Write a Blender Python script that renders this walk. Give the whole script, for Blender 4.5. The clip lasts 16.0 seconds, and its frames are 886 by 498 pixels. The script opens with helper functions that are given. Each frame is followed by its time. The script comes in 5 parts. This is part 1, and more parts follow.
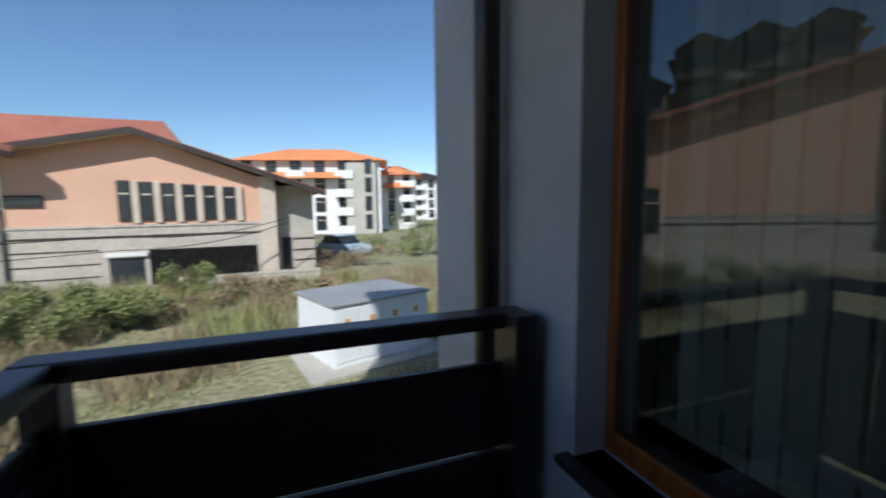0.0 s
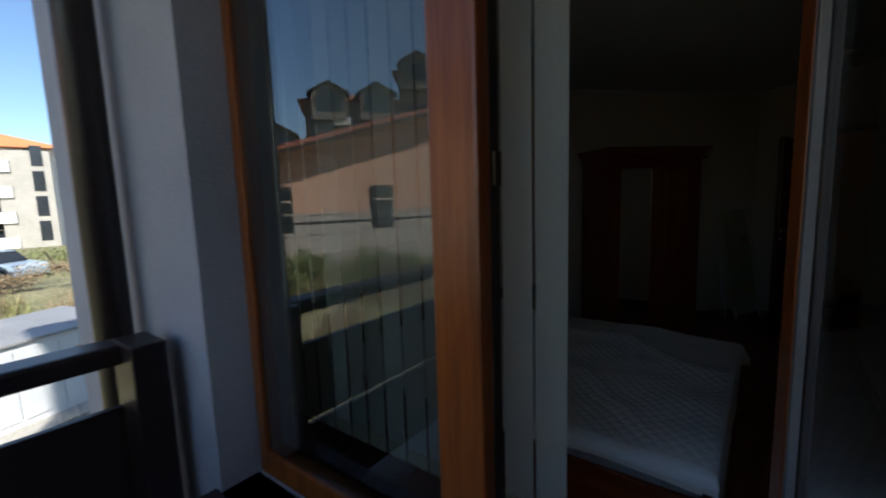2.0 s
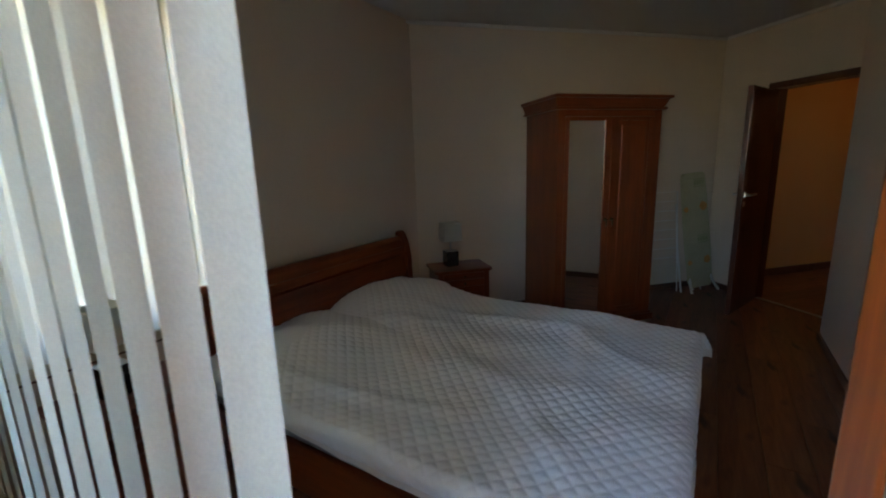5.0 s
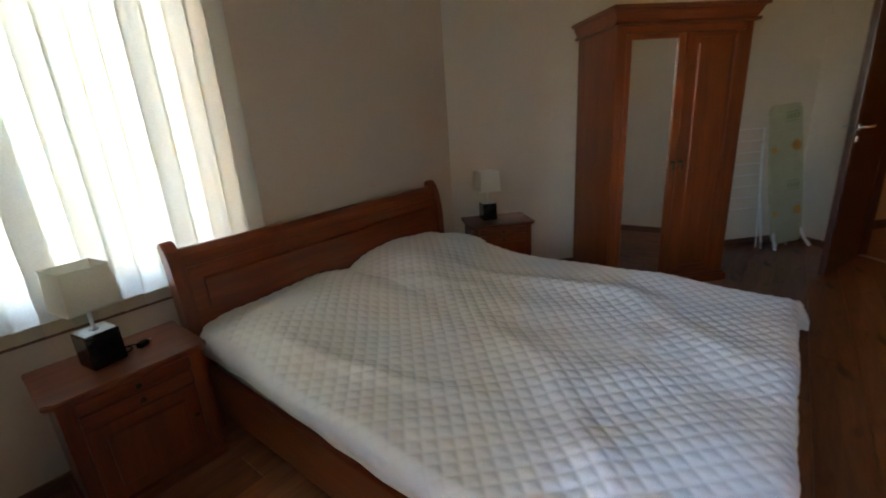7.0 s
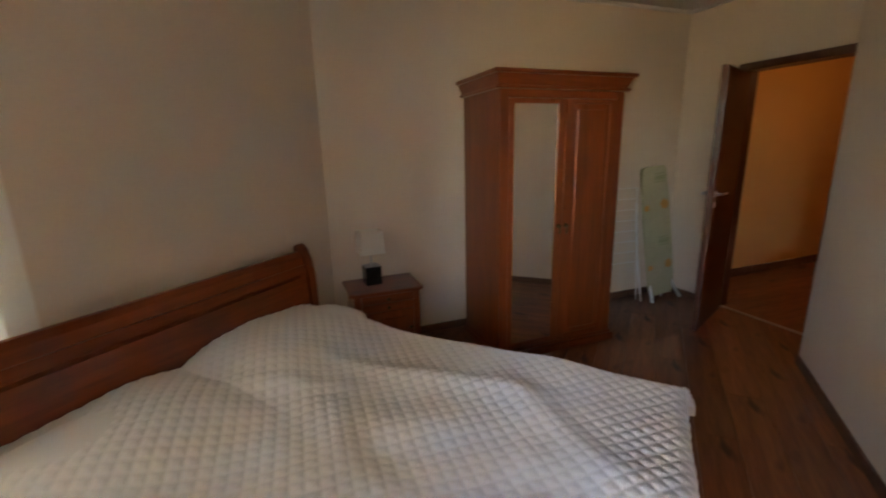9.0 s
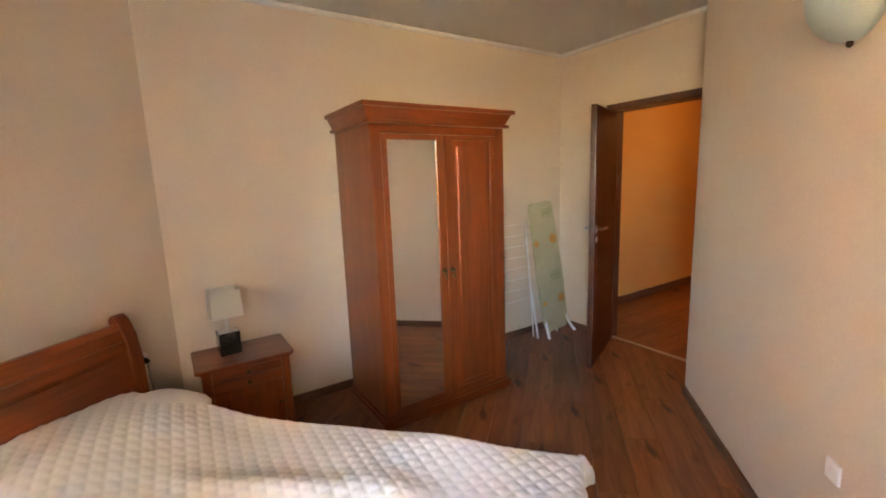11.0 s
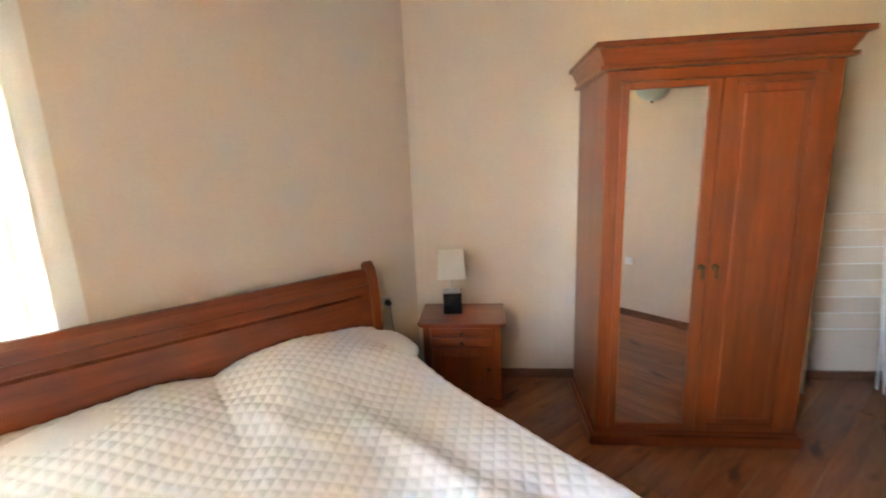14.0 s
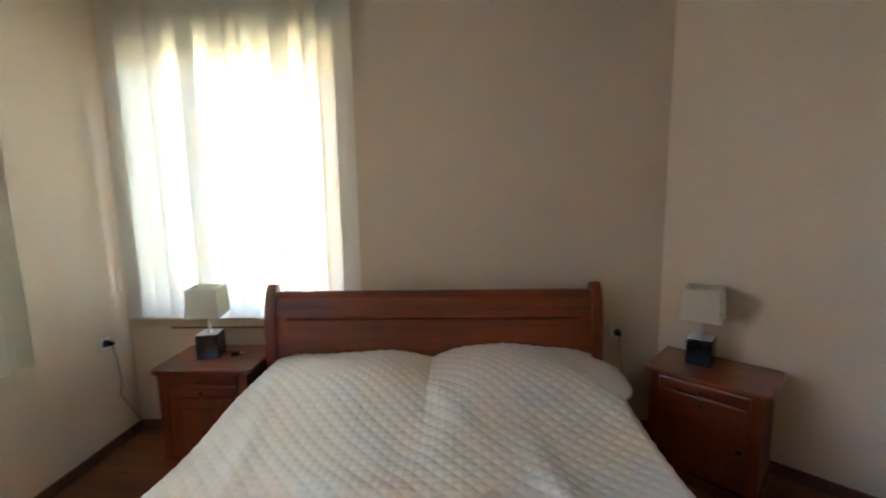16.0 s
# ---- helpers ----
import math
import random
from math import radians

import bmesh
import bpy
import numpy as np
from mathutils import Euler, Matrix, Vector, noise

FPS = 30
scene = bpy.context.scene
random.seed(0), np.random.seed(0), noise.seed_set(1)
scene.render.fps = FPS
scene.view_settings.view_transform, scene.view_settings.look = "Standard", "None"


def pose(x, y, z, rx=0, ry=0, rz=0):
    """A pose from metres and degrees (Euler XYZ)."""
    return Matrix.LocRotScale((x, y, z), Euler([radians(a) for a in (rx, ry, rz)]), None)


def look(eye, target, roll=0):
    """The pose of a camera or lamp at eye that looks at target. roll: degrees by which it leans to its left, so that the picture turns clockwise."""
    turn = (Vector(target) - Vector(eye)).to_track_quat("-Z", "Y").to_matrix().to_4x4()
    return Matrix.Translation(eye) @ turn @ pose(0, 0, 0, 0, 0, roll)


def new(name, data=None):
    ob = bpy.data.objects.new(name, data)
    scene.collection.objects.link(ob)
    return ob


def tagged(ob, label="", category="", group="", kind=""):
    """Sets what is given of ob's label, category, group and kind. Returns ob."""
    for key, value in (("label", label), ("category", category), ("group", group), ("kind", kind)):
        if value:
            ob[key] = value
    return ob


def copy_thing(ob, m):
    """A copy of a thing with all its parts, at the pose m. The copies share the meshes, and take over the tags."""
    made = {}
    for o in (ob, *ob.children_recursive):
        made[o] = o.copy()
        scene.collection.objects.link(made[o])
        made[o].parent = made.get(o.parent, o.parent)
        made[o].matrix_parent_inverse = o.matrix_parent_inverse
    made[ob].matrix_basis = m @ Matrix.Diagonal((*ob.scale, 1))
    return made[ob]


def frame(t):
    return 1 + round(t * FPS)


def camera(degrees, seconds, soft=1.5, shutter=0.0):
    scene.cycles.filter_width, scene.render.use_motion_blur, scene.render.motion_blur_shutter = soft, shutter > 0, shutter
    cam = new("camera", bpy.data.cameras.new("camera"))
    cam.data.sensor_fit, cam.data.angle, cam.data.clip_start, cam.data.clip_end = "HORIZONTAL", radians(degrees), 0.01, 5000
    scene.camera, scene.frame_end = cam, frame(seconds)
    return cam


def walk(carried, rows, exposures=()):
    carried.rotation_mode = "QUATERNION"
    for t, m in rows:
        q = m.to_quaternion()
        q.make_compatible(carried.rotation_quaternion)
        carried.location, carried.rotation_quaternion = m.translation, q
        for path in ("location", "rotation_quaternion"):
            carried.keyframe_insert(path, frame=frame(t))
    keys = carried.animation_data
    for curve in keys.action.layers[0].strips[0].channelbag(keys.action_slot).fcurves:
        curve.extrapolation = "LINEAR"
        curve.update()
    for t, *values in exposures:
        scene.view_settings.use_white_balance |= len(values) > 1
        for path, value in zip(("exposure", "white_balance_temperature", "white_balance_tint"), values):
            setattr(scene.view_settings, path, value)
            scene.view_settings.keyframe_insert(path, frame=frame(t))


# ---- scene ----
cam = camera(92.4, 16.0, soft=1.9, shutter=0.5)
# seconds, eye, target, roll
PATH = [
    (0, (0.134, 0.775, 1.543), (0.819, 2.643, 1.333), -0.7),
    (0.3, (0.206, 0.77, 1.544), (1.121, 2.538, 1.344), -0.7),
    (0.7, (0.265, 0.74, 1.544), (1.415, 2.365, 1.353), -0.6),
    (1, (0.315, 0.717, 1.543), (1.618, 2.223, 1.36), -0.3),
    (1.5, (0.391, 0.647, 1.565), (1.855, 1.994, 1.36), -1.5),
    (2, (0.519, 0.644, 1.544), (2.101, 1.842, 1.295), -1.8),
    (2.5, (0.67, 0.589, 1.541), (2.313, 1.701, 1.287), -2.1),
    (3, (0.741, 0.576, 1.523), (2.404, 1.65, 1.244), -2.9),
    (3.5, (0.906, 0.631, 1.512), (2.616, 1.61, 1.169), -2.8),
    (4, (1.056, 0.670, 1.506), (2.821, 1.577, 1.168), -2.5),
    (4.5, (1.195, 0.716, 1.486), (2.899, 1.701, 1.13), -2.0),
    (7, (1.673, 0.85, 1.351), (3.147, 2.066, 0.76), -3.9),
    (7.5, (1.771, 0.891, 1.361), (3.132, 2.232, 0.77), -4.1),
    (8, (1.886, 0.906, 1.422), (3.303, 2.189, 0.832), -2.9),
    (8.5, (2.017, 0.88, 1.43), (3.55, 2.057, 0.914), -2.3),
    (9, (2.101, 0.926, 1.49), (3.844, 1.788, 1.023), -1.4),
    (9.5, (2.218, 0.966, 1.511), (4.076, 1.584, 1.105), -1.8),
    (10, (2.299, 0.97, 1.526), (4.224, 1.39, 1.182), -2.4),
    (12.5, (2.7, 0.644, 1.484), (4.468, 1.497, 1.099), -1.1),
    (13, (2.728, 0.643, 1.491), (4.345, 1.733, 1.045), -1.5),
    (13.5, (2.837, 0.623, 1.469), (4.215, 2.013, 1.056), -2.2),
    (14, (2.932, 0.685, 1.475), (4.112, 2.248, 1.069), -2.4),
    (14.5, (2.974, 0.69, 1.444), (3.872, 2.453, 1.15), -1.9),
    (15, (3.107, 0.628, 1.471), (3.621, 2.538, 1.172), -1.9),
    (15.5, (3.16, 0.601, 1.454), (3.449, 2.561, 1.183), -2.4),
    (16, (3.297, 0.621, 1.412), (3.231, 2.601, 1.144), -0.9),
]

# seconds, stops, white balance
EXPOSURES = [(0.0, -0.12, 5800, 7), (1.5, -0.12, 5950, 8), (2.0, 0.5, 6150, 9), (2.6, 2.0, 6600, 12), (3.5, 2.9, 6700, 13), (4.5, 3.65, 6700, 14),
             (7.0, 5.0, 7300, 17), (8.0, 5.05, 7500, 18), (9.0, 5.35, 8500, 26),
             (10.0, 6.15, 9300, 31), (12.5, 7.15, 8300, 27), (13.5, 7.1, 7900, 24), (14.5, 7.05, 7450, 20), (15.2, 6.55, 7300, 18), (16.0, 5.8, 7200, 18)]
walk(cam, [(t, look(eye, target, roll)) for t, eye, target, roll in PATH], EXPOSURES)

# ---- world, sun, large lights ----
SUN_DIR = Vector((-0.38, -0.66, 0.65)).normalized()
world = bpy.data.worlds.new("world")
scene.world = world
world.use_nodes = True
wn = world.node_tree.nodes
sky = wn.new("ShaderNodeTexSky")
sky.sky_type = "NISHITA"
sky.sun_disc = False
sky.sun_elevation = math.asin(SUN_DIR.z)
sky.sun_rotation = math.atan2(SUN_DIR.x, SUN_DIR.y)
sky.air_density, sky.dust_density, sky.ozone_density = 1.0, 0.1, 3.6
world.node_tree.links.new(sky.outputs[0], wn["Background"].inputs[0])
wn["Background"].inputs[1].default_value = 0.125
sun = new("sun", bpy.data.lights.new("sun", "SUN"))
sun.data.energy, sun.data.angle, sun.data.color = 5.0, radians(0.5), (1.0, 0.95, 0.87)
sun.matrix_world = look(SUN_DIR * 40, (0, 0, 0))


def area_lamp(name, m, w, h, power, colour):
    ob = new(name, bpy.data.lights.new(name, "AREA"))
    ob.data.shape, ob.data.size, ob.data.size_y = "RECTANGLE", w, h
    ob.data.energy, ob.data.color = power, colour
    ob.matrix_world = m
    return ob


# daylight in the opening of the north window, behind its blind
area_lamp("window_daylight", look((2.09, 3.06, 1.50), (2.09, 0, 1.50)), 1.08, 1.52, 0.085, (0.93, 0.97, 1.0))

# ---- plan ----
X_IN, X_OUT = 1.35, 1.08          # west wall, inner and outer face
Y_N, Y_S = 3.0, -0.06             # north and south walls
CEIL = 2.62
ANG = -43.0                       # the slanted wall behind the wardrobe
U = Vector((math.cos(radians(ANG)), math.sin(radians(ANG)), 0))
N = Vector((-U.y, U.x, 0))
C1 = Vector((4.40, 3.0, 0))       # corner of north wall and slanted wall
LEN = 3.35
C2 = C1 + U * LEN                 # corner of slanted wall and door wall
GROUND = -2.0
SLANT = pose(C1.x, C1.y, 0, 0, 0, ANG)      # x along the slanted wall, y into it


# ---- materials ----
def node_mat(name):
    m = bpy.data.materials.new(name)
    m.use_nodes = True
    nt = m.node_tree
    return m, nt, nt.nodes["Principled BSDF"]


def mix_rgb(nt, fac, a, b, mode="MIX"):
    n = nt.nodes.new("ShaderNodeMix")
    n.data_type, n.blend_type = "RGBA", mode
    for sock, v in ((n.inputs[0], fac), (n.inputs[6], a), (n.inputs[7], b)):
        if hasattr(v, "is_linked"):
            nt.links.new(v, sock)
        elif isinstance(v, (int, float)):
            sock.default_value = v
        else:
            sock.default_value = (*v, 1)
    return n.outputs[2]


def noise_tex(nt, scale, detail=3, stretch=(1, 1, 1), rough=0.55, space="Object"):
    tc = nt.nodes.new("ShaderNodeTexCoord")
    mp = nt.nodes.new("ShaderNodeMapping")
    mp.inputs["Scale"].default_value = stretch
    nt.links.new(tc.outputs[space], mp.inputs[0])
    n = nt.nodes.new("ShaderNodeTexNoise")
    n.inputs["Scale"].default_value, n.inputs["Detail"].default_value, n.inputs["Roughness"].default_value = scale, detail, rough
    nt.links.new(mp.outputs[0], n.inputs["Vector"])
    return n.outputs[0]


def ramp(nt, fac, lo, hi):
    n = nt.nodes.new("ShaderNodeMapRange")
    n.inputs[1].default_value, n.inputs[2].default_value = lo, hi
    nt.links.new(fac, n.inputs[0])
    return n.outputs[0]


def bump(nt, bsdf, height, strength, dist=0.01):
    n = nt.nodes.new("ShaderNodeBump")
    n.inputs["Strength"].default_value, n.inputs["Distance"].default_value = strength, dist
    nt.links.new(height, n.inputs["Height"])
    nt.links.new(n.outputs[0], bsdf.inputs["Normal"])


def surface(name, a, b, rough=0.7, big=1.5, fine=40, grain=0.25, bumps=0.2, metal=0.0, dist=0.004, spec=0.5, per_object=0.0):
    """Colour between a and b in large patches, fine grain over it, fine relief."""
    m, nt, p = node_mat(name)
    c = mix_rgb(nt, ramp(nt, noise_tex(nt, big, 4), 0.3, 0.7), a, b)
    f = noise_tex(nt, fine, 4)
    c = mix_rgb(nt, grain, c, mix_rgb(nt, ramp(nt, f, 0.3, 0.7), tuple(v * 0.55 for v in a), tuple(min(1, v * 1.25) for v in b)))
    if per_object:
        oi = nt.nodes.new("ShaderNodeObjectInfo")
        hsv = nt.nodes.new("ShaderNodeHueSaturation")
        mr = nt.nodes.new("ShaderNodeMapRange")
        mr.inputs[3].default_value, mr.inputs[4].default_value = 1 - per_object, 1 + per_object
        nt.links.new(oi.outputs["Random"], mr.inputs[0])
        nt.links.new(mr.outputs[0], hsv.inputs["Value"])
        nt.links.new(c, hsv.inputs["Color"])
        c = hsv.outputs[0]
    nt.links.new(c, p.inputs["Base Color"])
    p.inputs["Roughness"].default_value, p.inputs["Metallic"].default_value = rough, metal
    p.inputs["Specular IOR Level"].default_value = spec
    bump(nt, p, f, bumps, dist)
    return m


def wood(name, dark, light, stretch, rough=0.35, scale=9, streak=0.6, coat=0.35, per_object=0.0, knots=False, coat_rough=0.16, coat_ior=1.5):
    m, nt, p = node_mat(name)
    g = noise_tex(nt, scale, 6, stretch, 0.65)
    big = noise_tex(nt, scale * 0.25, 3, stretch)
    c = mix_rgb(nt, ramp(nt, g, 0.5 - 0.35 * streak, 0.5 + 0.35 * streak), dark, light)
    c = mix_rgb(nt, 0.35, c, mix_rgb(nt, ramp(nt, big, 0.35, 0.65), tuple(v * 0.7 for v in dark), tuple(min(1, v * 1.15) for v in light)))
    if knots:
        k = noise_tex(nt, 2.6, 2, (1.0, 3.2, 3.2), 0.4)
        c = mix_rgb(nt, ramp(nt, k, 0.64, 0.74), c, tuple(v * 0.5 for v in dark))
    if per_object:
        oi = nt.nodes.new("ShaderNodeObjectInfo")
        hsv = nt.nodes.new("ShaderNodeHueSaturation")
        mr = nt.nodes.new("ShaderNodeMapRange")
        mr.inputs[3].default_value, mr.inputs[4].default_value = 1 - per_object, 1 + per_object
        nt.links.new(oi.outputs["Random"], mr.inputs[0])
        nt.links.new(mr.outputs[0], hsv.inputs["Value"])
        nt.links.new(c, hsv.inputs["Color"])
        c = hsv.outputs[0]
    nt.links.new(c, p.inputs["Base Color"])
    p.inputs["Roughness"].default_value = rough
    p.inputs["Coat Weight"].default_value, p.inputs["Coat Roughness"].default_value = coat, coat_rough
    p.inputs["Coat IOR"].default_value = coat_ior
    bump(nt, p, g, 0.12, 0.002)
    return m


def glass(name, tint=(1, 1, 1)):
    m = bpy.data.materials.new(name)
    m.use_nodes = True
    nt = m.node_tree
    nt.nodes.clear()
    out = nt.nodes.new("ShaderNodeOutputMaterial")
    tr = nt.nodes.new("ShaderNodeBsdfTransparent")
    tr.inputs[0].default_value = (*tint, 1)
    gl = nt.nodes.new("ShaderNodeBsdfGlossy")
    gl.inputs["Roughness"].default_value = 0.0
    lw = nt.nodes.new("ShaderNodeLayerWeight")
    lw.inputs[0].default_value = 0.5
    pw = nt.nodes.new("ShaderNodeMath")
    pw.operation, pw.inputs[1].default_value = "POWER", 2.8
    nt.links.new(lw.outputs["Facing"], pw.inputs[0])
    fr = nt.nodes.new("ShaderNodeMapRange")
    fr.inputs[3].default_value, fr.inputs[4].default_value = 0.09, 1.0
    nt.links.new(pw.outputs[0], fr.inputs[0])
    mx = nt.nodes.new("ShaderNodeMixShader")
    nt.links.new(fr.outputs[0], mx.inputs[0])
    nt.links.new(tr.outputs[0], mx.inputs[1])
    nt.links.new(gl.outputs[0], mx.inputs[2])
    nt.links.new(mx.outputs[0], out.inputs[0])
    return m


def cloth_through(name, colour, share, rough=0.9):
    """Thin cloth that lets light through."""
    m, nt, p = node_mat(name)
    weave = noise_tex(nt, 260, 2)
    c = mix_rgb(nt, ramp(nt, weave, 0.3, 0.7), tuple(v * 0.88 for v in colour), colour)
    nt.links.new(c, p.inputs["Base Color"])
    p.inputs["Roughness"].default_value = rough
    tl = nt.nodes.new("ShaderNodeBsdfTranslucent")
    nt.links.new(c, tl.inputs[0])
    mx = nt.nodes.new("ShaderNodeMixShader")
    mx.inputs[0].default_value = share
    out = nt.nodes["Material Output"]
    nt.links.new(p.outputs[0], mx.inputs[1])
    nt.links.new(tl.outputs[0], mx.inputs[2])
    nt.links.new(mx.outputs[0], out.inputs[0])
    bump(nt, p, weave, 0.2, 0.001)
    return m


M_PLASTER = surface("cream_wall_paint", (0.675, 0.555, 0.425), (0.725, 0.60, 0.465), 0.85, 1.1, 70, 0.06, 0.06)
M_CEIL = surface("white_ceiling_paint", (0.64, 0.61, 0.565), (0.70, 0.67, 0.62), 0.9, 1.0, 60, 0.05, 0.05)
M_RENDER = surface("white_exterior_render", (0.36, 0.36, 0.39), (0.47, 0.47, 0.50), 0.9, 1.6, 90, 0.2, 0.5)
M_HALL = surface("orange_wall_paint", (0.80, 0.42, 0.14), (0.84, 0.47, 0.17), 0.85, 1.0, 70, 0.05, 0.05)
M_CHERRY_Z = wood("cherry_wood_upright", (0.138, 0.0225, 0.0040), (0.262, 0.053, 0.0088), (6, 6, 0.5), streak=0.95)
M_CHERRY_X = wood("cherry_wood_level", (0.138, 0.0225, 0.0040), (0.262, 0.053, 0.0088), (0.5, 6, 6), streak=0.95)
M_CHERRY_Y = wood("cherry_wood_deep", (0.138, 0.0225, 0.0040), (0.262, 0.053, 0.0088), (6, 0.5, 6), streak=0.95)
M_CHERRY_TOP = wood("polished_cherry_wood", (0.138, 0.0225, 0.0040), (0.262, 0.053, 0.0088), (0.5, 6, 6), 0.36, coat=1.0, coat_rough=0.20, coat_ior=1.6)
M_DOORWOOD = wood("dark_mahogany_door", (0.070, 0.020, 0.010), (0.125, 0.038, 0.018), (6, 6, 0.5), 0.4)
M_FRAMEWOOD = wood("red_brown_window_timber", (0.190, 0.042, 0.008), (0.38, 0.105, 0.019), (8, 8, 0.5), 0.36, coat=0.3)
M_RAIL = wood("dark_brown_rail_timber", (0.012, 0.006, 0.006), (0.028, 0.013, 0.011), (3, 8, 8), 0.5)
M_PLANK = wood("walnut_laminate", (0.155, 0.043, 0.016), (0.37, 0.122, 0.046), (0.8, 9, 9), 0.32, 6, 0.8, 0.15, 0.22, knots=True)
M_BASEB = wood("brown_baseboard", (0.10, 0.040, 0.02), (0.19, 0.085, 0.04), (2, 8, 8), 0.45)
M_SLATE = surface("grey_brown_slate", (0.20, 0.16, 0.13), (0.29, 0.235, 0.20), 0.85, 0.5, 6, 0.2, 0.3, dist=0.02)
M_GLASS = glass("window_glass", (0.75, 0.78, 0.77))
M_BLIND = cloth_through("cream_blind_cloth", (0.86, 0.84, 0.75), 0.31)
M_HEM = surface("beige_hem_cloth", (0.62, 0.54, 0.36), (0.70, 0.61, 0.43), 0.9, 6, 260, 0.1, 0.2)
M_SHADE = cloth_through("cream_lampshade_cloth", (0.90, 0.865, 0.77), 0.45)
M_QUILT = surface("ivory_satin_quilt", (0.80, 0.785, 0.765), (0.86, 0.845, 0.825), 0.36, 2.5, 300, 0.08, 0.1, spec=0.6)
M_MATTRESS = surface("grey_patterned_mattress", (0.22, 0.20, 0.19), (0.42, 0.39, 0.36), 0.9, 14, 120, 0.2, 0.2)
M_WHITEPL = surface("white_plastic", (0.78, 0.77, 0.74), (0.84, 0.83, 0.80), 0.4, 3, 120, 0.05, 0.05)
M_BLACK = surface("black_glazed_ceramic", (0.010, 0.010, 0.010), (0.02, 0.019, 0.018), 0.14, 4, 90, 0.2, 0.1)
M_STEEL = surface("brushed_steel", (0.55, 0.55, 0.55), (0.68, 0.67, 0.66), 0.3, 4, 120, 0.15, 0.05, 1.0)
M_BRASS = surface("dark_bronze", (0.05, 0.035, 0.02), (0.11, 0.075, 0.04), 0.4, 6, 90, 0.2, 0.1, 1.0)
M_MIRROR, _nt, _p = node_mat("mirror_silver")
_p.inputs["Base Color"].default_value, _p.inputs["Metallic"].default_value, _p.inputs["Roughness"].default_value = (0.86, 0.88, 0.86, 1), 1, 0.0
M_PINK = surface("salmon_render", (0.66, 0.38, 0.25), (0.75, 0.46, 0.32), 0.9, 0.35, 9, 0.12, 0.2, dist=0.02)
M_GREYSTONE = surface("grey_stone_cladding", (0.46, 0.40, 0.33), (0.58, 0.51, 0.43), 0.9, 0.8, 7, 0.3, 0.5, dist=0.03)
M_ROOFRED = surface("red_roof_tiles", (0.30, 0.10, 0.065), (0.43, 0.16, 0.10), 0.8, 0.5, 6, 0.3, 0.5, dist=0.03)
M_ROOFORANGE = surface("orange_roof_tiles", (0.72, 0.24, 0.08), (0.82, 0.31, 0.12), 0.8, 0.3, 4, 0.2, 0.4, dist=0.03)
M_WHITEWALL = surface("white_facade", (0.74, 0.72, 0.68), (0.82, 0.80, 0.77), 0.9, 0.2, 4, 0.1, 0.2, dist=0.02)
M_DARKGLASS = surface("dark_window_pane", (0.02, 0.025, 0.03), (0.05, 0.055, 0.06), 0.12, 0.4, 3, 0.1, 0.0)
M_DARKTRIM = surface("dark_brown_trim", (0.03, 0.02, 0.016), (0.06, 0.04, 0.03), 0.7, 1, 10, 0.2, 0.2)
M_GRASS = surface("dry_grass_ground", (0.12, 0.14, 0.045), (0.42, 0.36, 0.21), 0.95, 0.45, 6, 0.6, 0.8, dist=0.08)
M_CREAMSTONE = surface("cream_stone", (0.58, 0.47, 0.37), (0.68, 0.56, 0.45), 0.9, 1.2, 9, 0.2, 0.3, dist=0.02)
M_CONCRETE = surface("pale_concrete", (0.42, 0.39, 0.33), (0.54, 0.50, 0.43), 0.9, 0.8, 14, 0.3, 0.4, dist=0.01)
M_KIOSK = surface("white_painted_steel", (0.76, 0.77, 0.76), (0.83, 0.83, 0.82), 0.45, 0.8, 20, 0.08, 0.1)
M_KIOSKROOF = surface("grey_sheet_roof", (0.30, 0.30, 0.30), (0.40, 0.39, 0.38), 0.5, 0.8, 12, 0.15, 0.1)
M_BALCFLOOR = surface("grey_balcony_tiles", (0.22, 0.20, 0.18), (0.32, 0.29, 0.26), 0.6, 2, 40, 0.2, 0.2)


# ---- builders ----
def thing(name, m, label, category, group="", kind=""):
    e = new(name)
    e.empty_display_size = 0.1
    e.matrix_world = m
    return tagged(e, label, category, group, kind)


def mesh_of(name, bm, material, smooth=False):
    me = bpy.data.meshes.new(name)
    bmesh.ops.recalc_face_normals(bm, faces=bm.faces)
    bm.to_mesh(me)
    bm.free()
    if material:
        me.materials.append(material)
    if smooth:
        for f in me.polygons:
            f.use_smooth = True
    return me


def part(name, bm, material, parent, label="", smooth=False, m=None):
    ob = new(name, mesh_of(name, bm, material, smooth))
    ob.parent = parent
    if m is not None:
        ob.matrix_basis = m
    if label:
        ob["label"] = label
    return ob


def solid(name, bm, material, label, category, kind="", group="", m=None, smooth=False):
    ob = new(name, mesh_of(name, bm, material, smooth))
    if m is not None:
        ob.matrix_world = m
    return tagged(ob, label, category, group, kind)


def bx(x0, x1, y0, y1, z0, z1, bevel=0.0, bm=None, seg=2):
    b = bmesh.new()
    bmesh.ops.create_cube(b, size=1)
    for v in b.verts:
        v.co = Vector((x0 + (v.co.x + 0.5) * (x1 - x0), y0 + (v.co.y + 0.5) * (y1 - y0), z0 + (v.co.z + 0.5) * (z1 - z0)))
    if bevel:
        bmesh.ops.bevel(b, geom=b.edges[:], offset=bevel, segments=seg, profile=0.6, affect="EDGES")
    if bm is None:
        return b
    me = bpy.data.meshes.new("tmp")
    b.to_mesh(me)
    b.free()
    bm.from_mesh(me)
    bpy.data.meshes.remove(me)
    return bm


